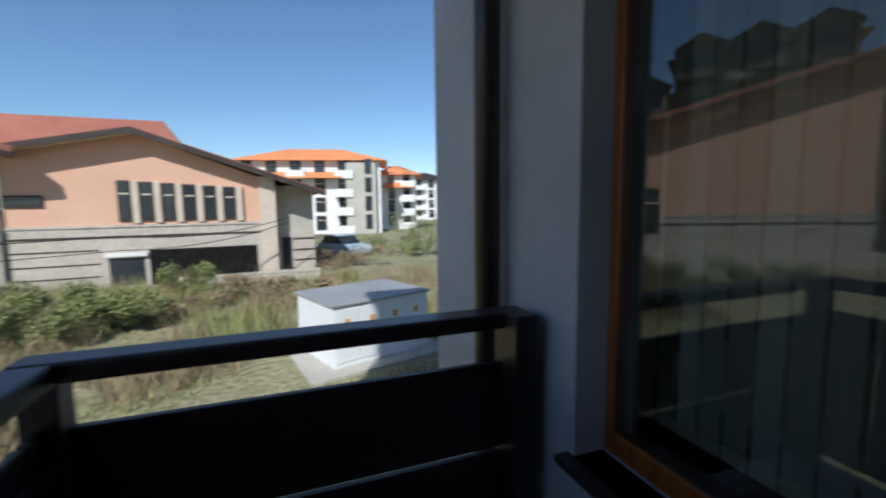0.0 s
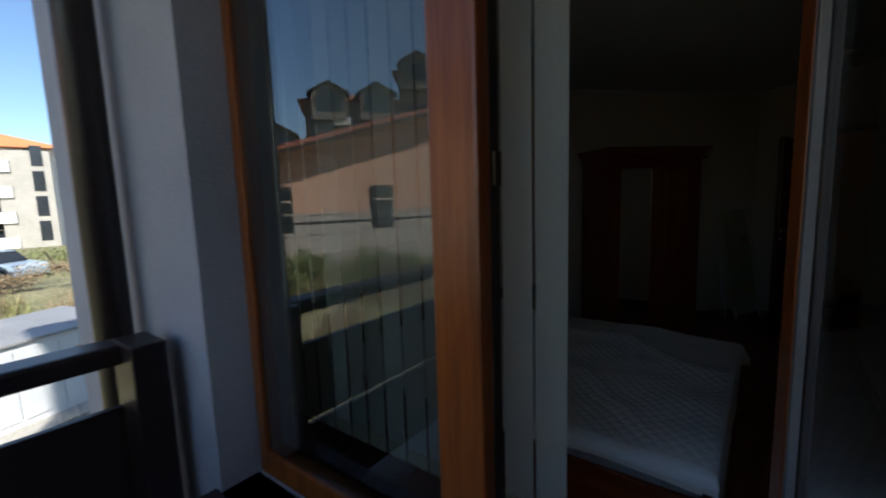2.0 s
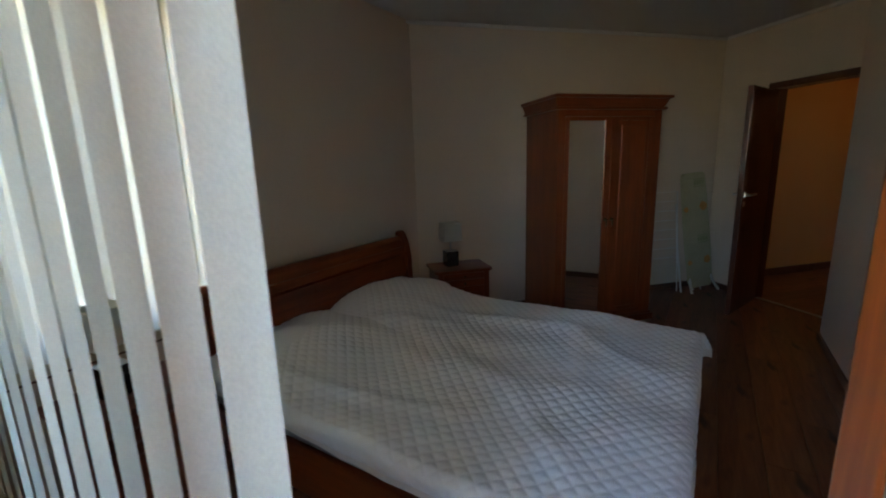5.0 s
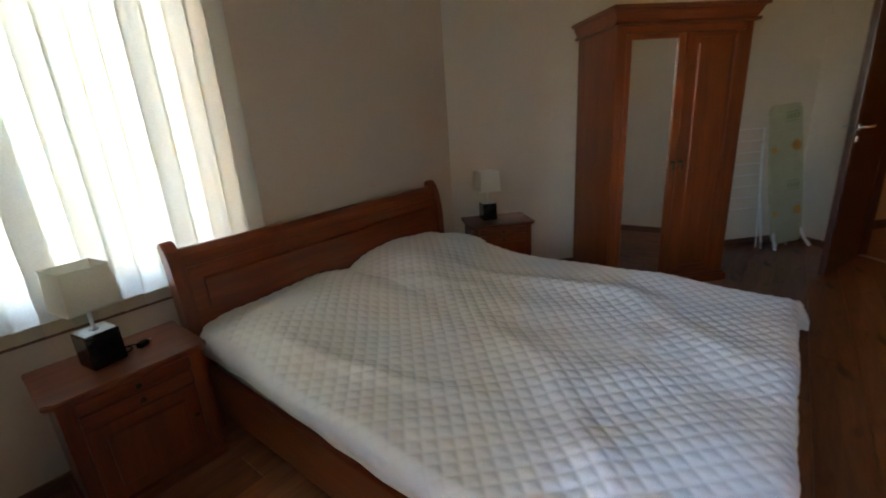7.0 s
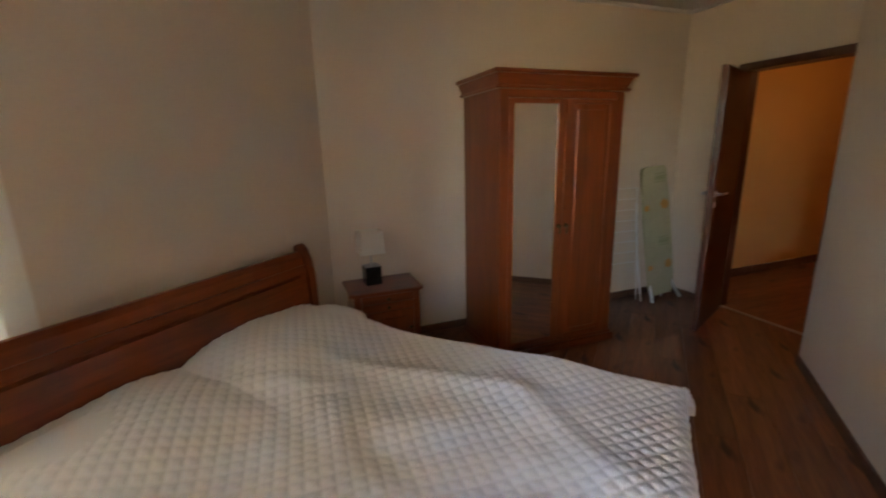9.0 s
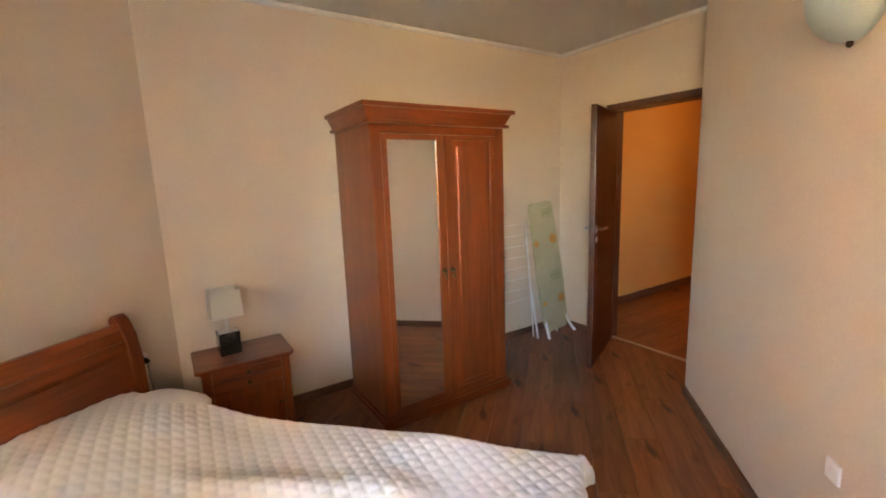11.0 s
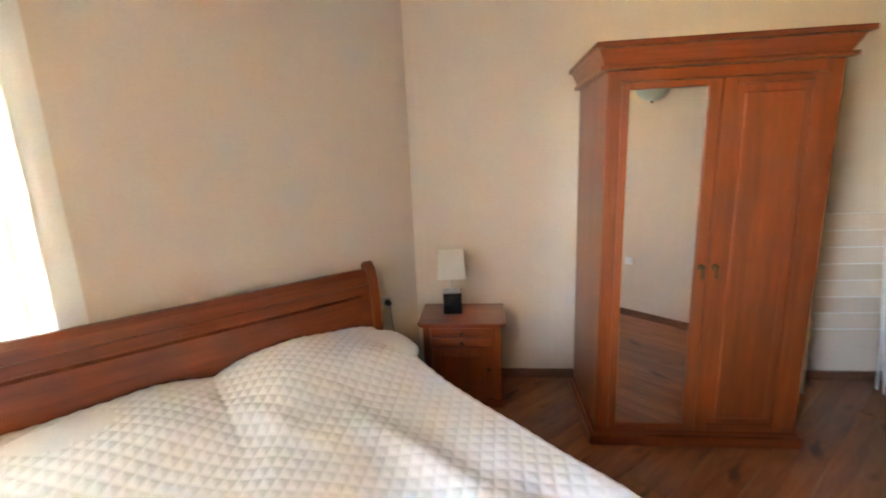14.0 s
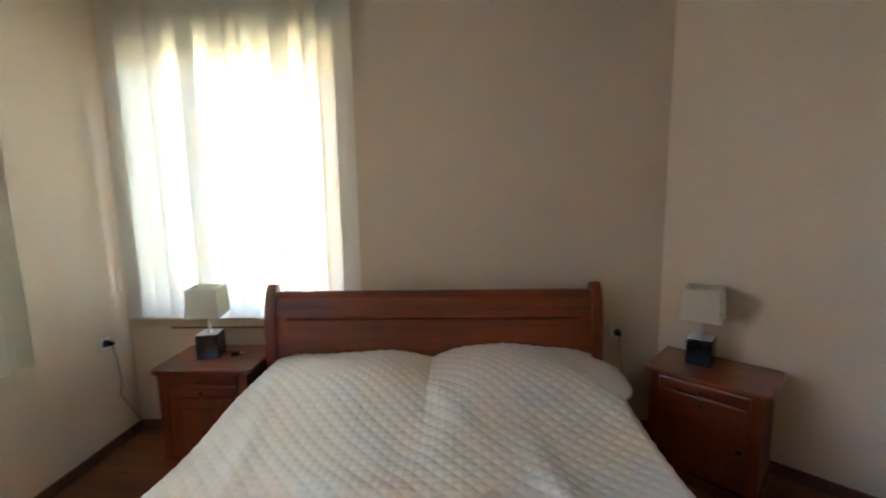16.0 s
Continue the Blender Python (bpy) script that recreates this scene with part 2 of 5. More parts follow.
def prism(points, z0, z1, bm=None):
    """An upright prism over a plan outline."""
    b = bm or bmesh.new()
    lo = [b.verts.new((x, y, z0)) for x, y in points]
    hi = [b.verts.new((x, y, z1)) for x, y in points]
    b.faces.new(lo[::-1])
    b.faces.new(hi)
    for i in range(len(points)):
        j = (i + 1) % len(points)
        b.faces.new((lo[i], lo[j], hi[j], hi[i]))
    return b


def extrude_xz(points, y0, y1, bm=None):
    """A profile in x and z, drawn out along y."""
    b = bm or bmesh.new()
    lo = [b.verts.new((x, y0, z)) for x, z in points]
    hi = [b.verts.new((x, y1, z)) for x, z in points]
    b.faces.new(lo[::-1])
    b.faces.new(hi)
    for i in range(len(points)):
        j = (i + 1) % len(points)
        b.faces.new((lo[i], lo[j], hi[j], hi[i]))
    return b


def extrude_yz(points, x0, x1, bm=None):
    b = bm or bmesh.new()
    lo = [b.verts.new((x0, y, z)) for y, z in points]
    hi = [b.verts.new((x1, y, z)) for y, z in points]
    b.faces.new(lo[::-1])
    b.faces.new(hi)
    for i in range(len(points)):
        j = (i + 1) % len(points)
        b.faces.new((lo[i], lo[j], hi[j], hi[i]))
    return b


def lathe(profile, seg=24, bm=None, centre=(0, 0)):
    b = bm or bmesh.new()
    rings = []
    for r, z in profile:
        rings.append([b.verts.new((centre[0] + r * math.cos(2 * math.pi * i / seg), centre[1] + r * math.sin(2 * math.pi * i / seg), z)) for i in range(seg)])
    for a, c in zip(rings, rings[1:]):
        for i in range(seg):
            j = (i + 1) % seg
            b.faces.new((a[i], a[j], c[j], c[i]))
    b.faces.new(rings[0][::-1])
    b.faces.new(rings[-1])
    return b


def tube(points, r, seg=8, bm=None):
    """A round bar along a line of points."""
    b = bm or bmesh.new()
    pts = [Vector(p) for p in points]
    rings = []
    for i, p in enumerate(pts):
        d = (pts[min(i + 1, len(pts) - 1)] - pts[max(i - 1, 0)]).normalized()
        side = d.cross(Vector((0, 0, 1)))
        if side.length < 0.05:
            side = d.cross(Vector((1, 0, 0)))
        side.normalize()
        up = side.cross(d)
        rings.append([b.verts.new(p + r * (math.cos(2 * math.pi * k / seg) * side + math.sin(2 * math.pi * k / seg) * up)) for k in range(seg)])
    for a, c in zip(rings, rings[1:]):
        for k in range(seg):
            j = (k + 1) % seg
            b.faces.new((a[k], a[j], c[j], c[k]))
    b.faces.new(rings[0][::-1])
    b.faces.new(rings[-1])
    return b


# ---- structure: walls, floor, ceiling ----
DOOR_Y0, DOOR_Y1 = 0.30, 1.10     # balcony door opening
WIN_Y1 = 1.99                     # far end of the window beside it
SILL_Z, HEAD_Z = 0.62, 2.36
b = bx(X_OUT, X_IN, WIN_Y1, 3.47, -0.1, 3.0)
bx(X_OUT, X_IN, -1.6, DOOR_Y0, -0.1, 3.0, bm=b)
bx(X_OUT, X_IN, DOOR_Y0, WIN_Y1, HEAD_Z, 3.0, bm=b)
bx(X_OUT, X_IN, DOOR_Y1, WIN_Y1, -0.1, SILL_Z, bm=b)
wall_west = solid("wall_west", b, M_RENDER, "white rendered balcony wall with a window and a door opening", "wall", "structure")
# inner plaster skin of the same wall
b = bx(X_IN, X_IN + 0.006, WIN_Y1, Y_N, 0, CEIL)
bx(X_IN, X_IN + 0.006, Y_S, DOOR_Y0, 0, CEIL, bm=b)
bx(X_IN, X_IN + 0.006, DOOR_Y0, WIN_Y1, HEAD_Z, CEIL, bm=b)
bx(X_IN, X_IN + 0.006, DOOR_Y1, WIN_Y1, 0, SILL_Z, bm=b)
solid("wall_west_plaster", b, M_PLASTER, "cream painted inner face of the balcony wall", "wall", "structure")
NW0, NW1, NWZ0, NWZ1 = 1.54, 2.64, 0.74, 2.24
b = bx(X_IN, NW0, Y_N, 3.25, -0.1, 3.0)
bx(NW1, 5.0, Y_N, 3.25, -0.1, 3.0, bm=b)
bx(NW0, NW1, Y_N, 3.25, -0.1, NWZ0, bm=b)
bx(NW0, NW1, Y_N, 3.25, NWZ1, 3.0, bm=b)
solid("wall_north", b, M_PLASTER, "cream painted bedroom wall behind the headboard", "wall", "structure")
solid("wall_slanted", bx(-0.15, LEN, 0.03, 0.25, -0.1, 3.0), M_PLASTER, "cream painted slanted wall behind the wardrobe", "wall", "structure", m=SLANT)
D0, D1, DH = 0.54, 1.36, 2.03     # bedroom door opening along the door wall
b = bx(LEN, LEN + 0.14, -D0, 0.03, -0.1, 3.0)
bx(LEN, LEN + 0.14, -2.4, -D1, -0.1, 3.0, bm=b)
bx(LEN, LEN + 0.14, -D1, -D0, DH, 3.0, bm=b)
solid("wall_door", b, M_PLASTER, "cream painted wall with the open bedroom door", "wall", "structure", m=SLANT)
b = bx(X_OUT + 0.27, 5.51, -0.2, Y_S, -0.1, 3.0)
bx(5.37, 5.51, -0.72, -0.2, -0.1, 3.0, bm=b)
solid("wall_south", b, M_PLASTER, "cream painted wall with a wall lamp and socket", "wall", "structure")
b = bx(LEN + 0.14, LEN + 4.5, 0.03, 0.25, -0.1, 3.0)
solid("wall_hall", b, M_HALL, "orange painted hallway wall", "wall", "structure", m=SLANT)
b = bx(LEN + 4.5, LEN + 4.65, -2.4, 0.25, -0.1, 3.0)
bx(LEN + 0.14, LEN + 4.5, -2.4, -2.25, -0.1, 3.0, bm=b)
solid("wall_hall_end", b, M_HALL, "orange painted far hallway walls", "wall", "structure", m=SLANT)
b = prism([(X_OUT + 0.06, -1.55), (5.6, -3.4), (9.6, -6.0), (12.0, -3.2), (C2.x + 0.4, C2.y + 0.3), (4.8, 3.2), (X_OUT + 0.06, 3.2)], CEIL, CEIL + 0.15)
solid("ceiling", b, M_CEIL, "white painted bedroom ceiling", "ceiling", "structure")
b = prism([(X_OUT + 0.06, -1.55), (5.6, -3.4), (9.6, -6.0), (12.0, -3.2), (C2.x + 0.4, C2.y + 0.3), (4.8, 3.2), (X_OUT + 0.06, 3.2)], -0.25, -0.012)
floor = solid("floor", b, M_BASEB, "brown laminate plank floor", "floor", "structure")
# ---- balcony ----
solid("balcony_floor", bx(-0.62, X_OUT, -1.6, 2.42, -0.18, -0.01), M_BALCFLOOR, "grey tiled balcony slab", "floor", "structure")
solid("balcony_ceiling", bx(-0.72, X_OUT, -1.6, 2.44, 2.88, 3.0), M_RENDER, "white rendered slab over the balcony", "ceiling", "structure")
# unseen south end wall, added to keep the sun off the balcony
solid("wall_balcony_shade", bx(-0.72, X_OUT, -1.75, -1.6, -0.18, 3.0), M_RENDER, "white rendered balcony end wall, unseen, added for shade", "wall", "structure")
# the storeys above and below, seen only by their shade
HOUSE = [(X_OUT, 3.47), (X_OUT, -1.75), (5.6, -3.5), (9.6, -6.1), (12.1, -3.2), (C2.x + 0.6, C2.y + 0.5), (4.9, 3.47)]
b = prism(HOUSE, 3.0, 8.5)
prism(HOUSE, GROUND - 0.2, -0.26, bm=b)
# unseen taller block south of the balcony, added to shade balcony and kiosk
prism([(-4.9, -1.76), (-4.9, -14.0), (X_OUT - 0.01, -14.0), (X_OUT - 0.01, -1.76)], GROUND - 0.2, 11.38, bm=b)
solid("wall_house_and_shade_block", b, M_RENDER, "white rendered storeys of the house and an unseen block added for shade", "wall", "structure")
# first slab tops the added block; its height sets the kiosk's shadow edge
b = bx(-5.2, X_OUT + 0.3, -14.3, -1.46, 11.381, 11.58)
prism([(x + (0.5 if x > 4 else -0.02), y + (0.5 if y > 0 else -0.01)) for x, y in HOUSE], 8.501, 8.7, bm=b)
solid("house_roof_and_shade_slab", b, M_ROOFRED, "red tiled roof slabs of the house and of the added shade block", "roof", "structure")
e = thing("drainpipe", pose(0.99, 2.52, 0), "dark brown drainpipe on the white wall", "pipe")
part("pipe", lathe([(0.060, -2.2), (0.060, 8.4)], 20), M_RAIL, e, smooth=True)
for z in (0.35, 2.95):
    part("collar", lathe([(0.061, z), (0.066, z + 0.005), (0.066, z + 0.055), (0.061, z + 0.06)], 20), M_RAIL, e, smooth=True)


def railing():
    e = thing("balcony_railing", pose(0, 0, 0), "dark brown timber balcony railing with wide boards", "railing")
    y0, y1 = 2.24, 2.36
    part("top_rail", bx(-0.62, 0.97, y0, y1, 1.045, 1.11, 0.012), M_RAIL, e)
    part("top_rail", bx(-0.62, -0.50, -1.6, y0 - 0.002, 1.045, 1.11, 0.012), M_RAIL, e)
    part("post", bx(0.93, 1.03, 2.15, 2.33, -0.01, 1.115, 0.008), M_RAIL, e)
    part("post", bx(-0.60, -0.50, 2.24, 2.34, -0.01, 1.044, 0.006), M_RAIL, e)
    part("post", bx(-0.60, -0.50, 0.35, 0.45, -0.01, 1.044, 0.006), M_RAIL, e)
    part("post", bx(-0.60, -0.50, -1.55, -1.45, -0.01, 1.044, 0.006), M_RAIL, e)
    for z0, z1 in ((0.535, 0.90), (0.10, 0.515)):
        part("board", bx(-0.498, 0.928, 2.27, 2.30, z0, z1, 0.005), M_RAIL, e)
    for z in (0.20, 0.76):
        part("cross_rail", bx(-0.535, -0.505, -1.44, 2.238, z, z + 0.07, 0.004), M_RAIL, e)
    me = mesh_of("board", bx(-0.565, -0.54, -0.061, 0.061, 0.06, 0.92, 0.004), M_RAIL)
    for i in range(28):
        o = new("board", me)
        o.parent = e
        o.matrix_basis = pose(0, -1.38 + 0.133 * i, 0)
    return e


railing()


# ---- balcony window and door ----
def west_window():
    e = thing("window_1", pose(0, 0, 0), "red-brown timber balcony window beside the door", "window", kind="structure")
    x0, x1 = 1.215, 1.28
    part("window_frame", bx(x0, x1, 1.945, WIN_Y1 - 0.002, SILL_Z + 0.002, HEAD_Z - 0.002, 0.006), M_FRAMEWOOD, e)
    part("window_frame", bx(x0, x1, 1.206, 1.944, HEAD_Z - 0.09, HEAD_Z - 0.002, 0.006), M_FRAMEWOOD, e)
    part("window_frame", bx(x0, x1, 1.206, 1.944, SILL_Z + 0.002, SILL_Z + 0.085, 0.006), M_FRAMEWOOD, e)
    part("mullion", bx(x0 + 0.004, 1.269, 1.085, 1.205, 0.0, HEAD_Z - 0.002, 0.008), M_FRAMEWOOD, e)
    p = part("pane", bx(1.226, 1.236, 1.206, 1.944, SILL_Z + 0.086, HEAD_Z - 0.091), M_GLASS, e)
    p.visible_shadow = False
    part("window_sill", bx(1.02, 1.214, 1.10, 2.03, SILL_Z - 0.03, SILL_Z, 0.006), M_RAIL, e)
    part("hinge", bx(1.272, 1.300, 1.078, 1.0865, 1.56, 1.63, 0.003), M_BRASS, e, "dark metal hinge plate")
    return e


west_window()
b = bx(1.2695, 1.304, 1.087, 1.098, 0, HEAD_Z)
solid("door_lining", b, M_RAIL, "dark timber lining of the balcony door opening", "trim", "structure")
b = bx(1.195, 1.27, DOOR_Y0 + 0.002, 0.355, 0, HEAD_Z - 0.002, 0.006)
bx(1.195, 1.27, 0.356, 1.089, HEAD_Z - 0.07, HEAD_Z - 0.002, 0.006, bm=b)
solid("door_frame", b, M_FRAMEWOOD, "red-brown timber balcony door frame", "trim", "structure")


M_BEAD = surface("grey_rubber_bead", (0.20, 0.20, 0.20), (0.30, 0.29, 0.28), 0.5, 3, 60, 0.1, 0.1)


def balcony_door():
    """The leaf stands open into the room, hinged on the south jamb."""
    e = thing("balcony_door", pose(1.27, 0.365, 0, 0, 0, 15.5), "open glazed balcony door of red-brown timber", "door")
    w, z0, z1 = 0.745, 0.02, HEAD_Z - 0.08
    part("stile", bx(w - 0.085, w, -0.03, 0.03, z0, z1, 0.008), M_FRAMEWOOD, e)
    part("stile", bx(0, 0.085, -0.03, 0.03, z0, z1, 0.008), M_FRAMEWOOD, e)
    part("top_rail", bx(0.086, w - 0.086, -0.03, 0.03, z1 - 0.085, z1, 0.008), M_FRAMEWOOD, e)
    part("bottom_rail", bx(0.086, w - 0.086, -0.03, 0.03, z0, z0 + 0.12, 0.008), M_FRAMEWOOD, e)
    p = part("pane", bx(0.086, w - 0.086, -0.004, 0.004, z0 + 0.121, z1 - 0.086), M_GLASS, e)
    p.visible_shadow = False
    part("glazing_bead", bx(w - 0.108, w - 0.086, 0.006, 0.028, z0 + 0.121, z1 - 0.086, 0.003), M_BEAD, e, "grey glazing bead")
    return e


balcony_door()


def north_window():
    e = thing("window_2", pose(0, 0, 0), "red-brown timber bedroom window behind a blind", "window", kind="structure")
    y0, y1 = 3.10, 3.17
    for x0, x1 in ((NW0 + 0.002, NW0 + 0.07), (NW1 - 0.07, NW1 - 0.002)):
        part("window_frame", bx(x0, x1, y0, y1, NWZ0 + 0.002, NWZ1 - 0.002, 0.006), M_FRAMEWOOD, e)
    for z0, z1 in ((NWZ0 + 0.002, NWZ0 + 0.08), (NWZ1 - 0.08, NWZ1 - 0.002)):
        part("window_frame", bx(NW0 + 0.071, NW1 - 0.071, y0, y1, z0, z1, 0.006), M_FRAMEWOOD, e)
    p = part("pane", bx(NW0 + 0.071, NW1 - 0.071, 3.13, 3.14, NWZ0 + 0.081, NWZ1 - 0.081), M_GLASS, e)
    p.visible_shadow = False
    part("window_sill", bx(NW0 + 0.08, NW1 + 0.06, 2.972, 3.099, NWZ0 - 0.10, NWZ0 - 0.07, 0.005), M_BASEB, e, "dark wooden inner sill")
    return e


north_window()


def slat_mesh(w, z0, z1):
    """A cloth slat, slightly bowed, with its hem."""
    b = bmesh.new()
    n = 6
    rows = []
    for z in (z0, z0 + 0.03, z0 + 0.035, (z0 + z1) / 2, z1):
        rows.append([b.verts.new((-w / 2 + w * i / n, 0.0015 * math.sin(math.pi * i / n), z)) for i in range(n + 1)])
    for r, s in zip(rows, rows[1:]):
        for i in range(n):
            b.faces.new((r[i], r[i + 1], s[i + 1], s[i]))
    g = bmesh.ops.solidify(b, geom=b.faces[:], thickness=0.0012)
    return mesh_of("slat", b, M_BLIND)


def blind(name, m, xs, angles, z0, z1, label, w=0.089):
    e = thing(name, m, label, "blind")
    part("headrail", bx(min(xs) - 0.06, max(xs) + 0.06, -0.02, 0.02, z1, z1 + 0.03, 0.004), M_WHITEPL, e, "white metal headrail")
    me = slat_mesh(w, z0, z1 - 0.002)
    hem = mesh_of("hem", bx(-w / 2, w / 2, -0.0025, 0.0035, z0 - 0.004, z0 + 0.045, 0.001), M_HEM)
    for x, a in zip(xs, angles):
        s = new("slat", me)
        s.parent = e
        s.matrix_basis = pose(x, 0, 0, 0, 0, a)
        h = new("hem", hem)
        h.parent = s
    return e


xs = [1.465 + 0.0832 * i for i in range(16)]
blind("vertical_blind", pose(0, 2.928, 0), xs, [5 + 1.0 * math.sin(2.3 * i) for i in range(16)], 0.672, 2.50, "closed cream vertical blind glowing over the bedroom window", 0.094)
xs = [-1.052 - 0.092 * (13 - i) for i in range(14)]
blind("vertical_blind", pose(1.492, 0, 0, 0, 0, -90), xs, [-2.6 + 1.2 * math.sin(1.7 * i) for i in range(14)], 0.665, 2.50, "half-open cream vertical blind at the balcony window", 0.086)

# ---- bed ----
HEAD = 0.077      # the headboard stands clear of the blind
BX0, BX1, BY0, BY1 = 2.255, 4.06, 0.75, 2.92


def bed():
    e = thing("bed", pose(0, 0, 0), "cherry wood double bed with a curved sleigh headboard", "bed")
    xc = (BX0 + BX1) / 2
    prof = [(2.895, 0.10), (2.935, 0.10), (2.94, 0.55), (2.945, 0.72), (2.962, 0.80), (2.985, 0.86), (2.975, 0.878), (2.95, 0.878), (2.925, 0.85), (2.905, 0.78), (2.895, 0.60)]
    prof = [(y - HEAD, z) for y, z in prof]
    hb = part("headboard", extrude_yz(prof, BX0 + 0.05, BX1 - 0.05), M_CHERRY_X, e)
    part("moulding", extrude_yz([(2.882 - HEAD, 0.60), (2.9 - HEAD, 0.60), (2.9 - HEAD, 0.745), (2.882 - HEAD, 0.735)], BX0 + 0.12, BX1 - 0.12), M_CHERRY_X, hb)
    part("moulding", extrude_yz([(2.888 - HEAD, 0.758), (2.907 - HEAD, 0.758), (2.915 - HEAD, 0.80), (2.902 - HEAD, 0.80)], BX0 + 0.06, BX1 - 0.06), M_CHERRY_X, hb)
    post = [(2.87, 0.0), (2.95, 0.0), (2.955, 0.60), (2.965, 0.78), (2.99, 0.85), (2.995, 0.90), (2.975, 0.92), (2.945, 0.92), (2.915, 0.885), (2.895, 0.82), (2.875, 0.70), (2.87, 0.5)]
    for x in (BX0, BX1 - 0.055):
        b = extrude_yz([(y - HEAD, z) for y, z in post], x, x + 0.055)
        bmesh.ops.bevel(b, geom=b.edges[:], offset=0.006, segments=2, affect="EDGES")
        part("post", b, M_CHERRY_Z, e)
    for x in (BX0 + 0.03, BX1 - 0.06):
        part("side_rail", bx(x, x + 0.03, BY0 + 0.02, 2.792, 0.12, 0.34, 0.006), M_CHERRY_Y, e)
    part("foot_rail", bx(BX0 + 0.03, BX1 - 0.03, BY0, BY0 + 0.03, 0.12, 0.34, 0.006), M_CHERRY_X, e)
    for x in (BX0 + 0.03, BX1 - 0.10):
        part("leg", bx(x, x + 0.07, BY0 + 0.03, BY0 + 0.10, 0, 0.118, 0.006), M_CHERRY_Z, e)
    return e


bed()
solid("mattress", bx(BX0 + 0.065, BX1 - 0.065, BY0 + 0.035, 2.79, 0.26, 0.455, 0.035, seg=3), M_MATTRESS, "grey patterned mattress on the bed", "mattress", smooth=True)


def pillow(name, x, y, m_label):
    b = bmesh.new()
    bmesh.ops.create_uvsphere(b, u_segments=24, v_segments=14, radius=1)
    for v in b.verts:
        c = v.co
        sx = math.copysign(abs(c.x) ** 0.6, c.x)
        sy = math.copysign(abs(c.y) ** 0.6, c.y)
        v.co = Vector((sx * 0.36, sy * 0.22, c.z * 0.055 * (1.0 - 0.25 * abs(sx * sy))))
    return solid(name, b, M_QUILT, m_label, "pillow", m=pose(x, y, 0.508, 4), smooth=True)


pillow("pillow", 2.72, 2.57, "ivory pillow under the quilt")
pillow("pillow", 3.74, 2.58, "ivory pillow under the quilt")


# rumples: start, end, height, width
FOLDS = [(2.42, 2.45, 2.62, 1.55, 0.018, 0.05), (3.35, 2.35, 2.95, 1.55, 0.016, 0.075), (3.55, 2.30, 3.70, 1.25, 0.017, 0.06),
         (2.95, 1.45, 2.40, 0.98, 0.016, 0.06), (3.10, 2.60, 3.40, 2.05, 0.016, 0.055), (3.85, 1.6, 3.3, 0.9, 0.013, 0.065),
         (2.60, 1.95, 3.25, 1.75, 0.011, 0.06), (3.0, 1.15, 3.75, 1.35, 0.012, 0.055)]


M_BORDER = surface("ivory_satin_border", (0.74, 0.69, 0.62), (0.80, 0.75, 0.68), 0.36, 2.5, 300, 0.08, 0.1, spec=0.6)


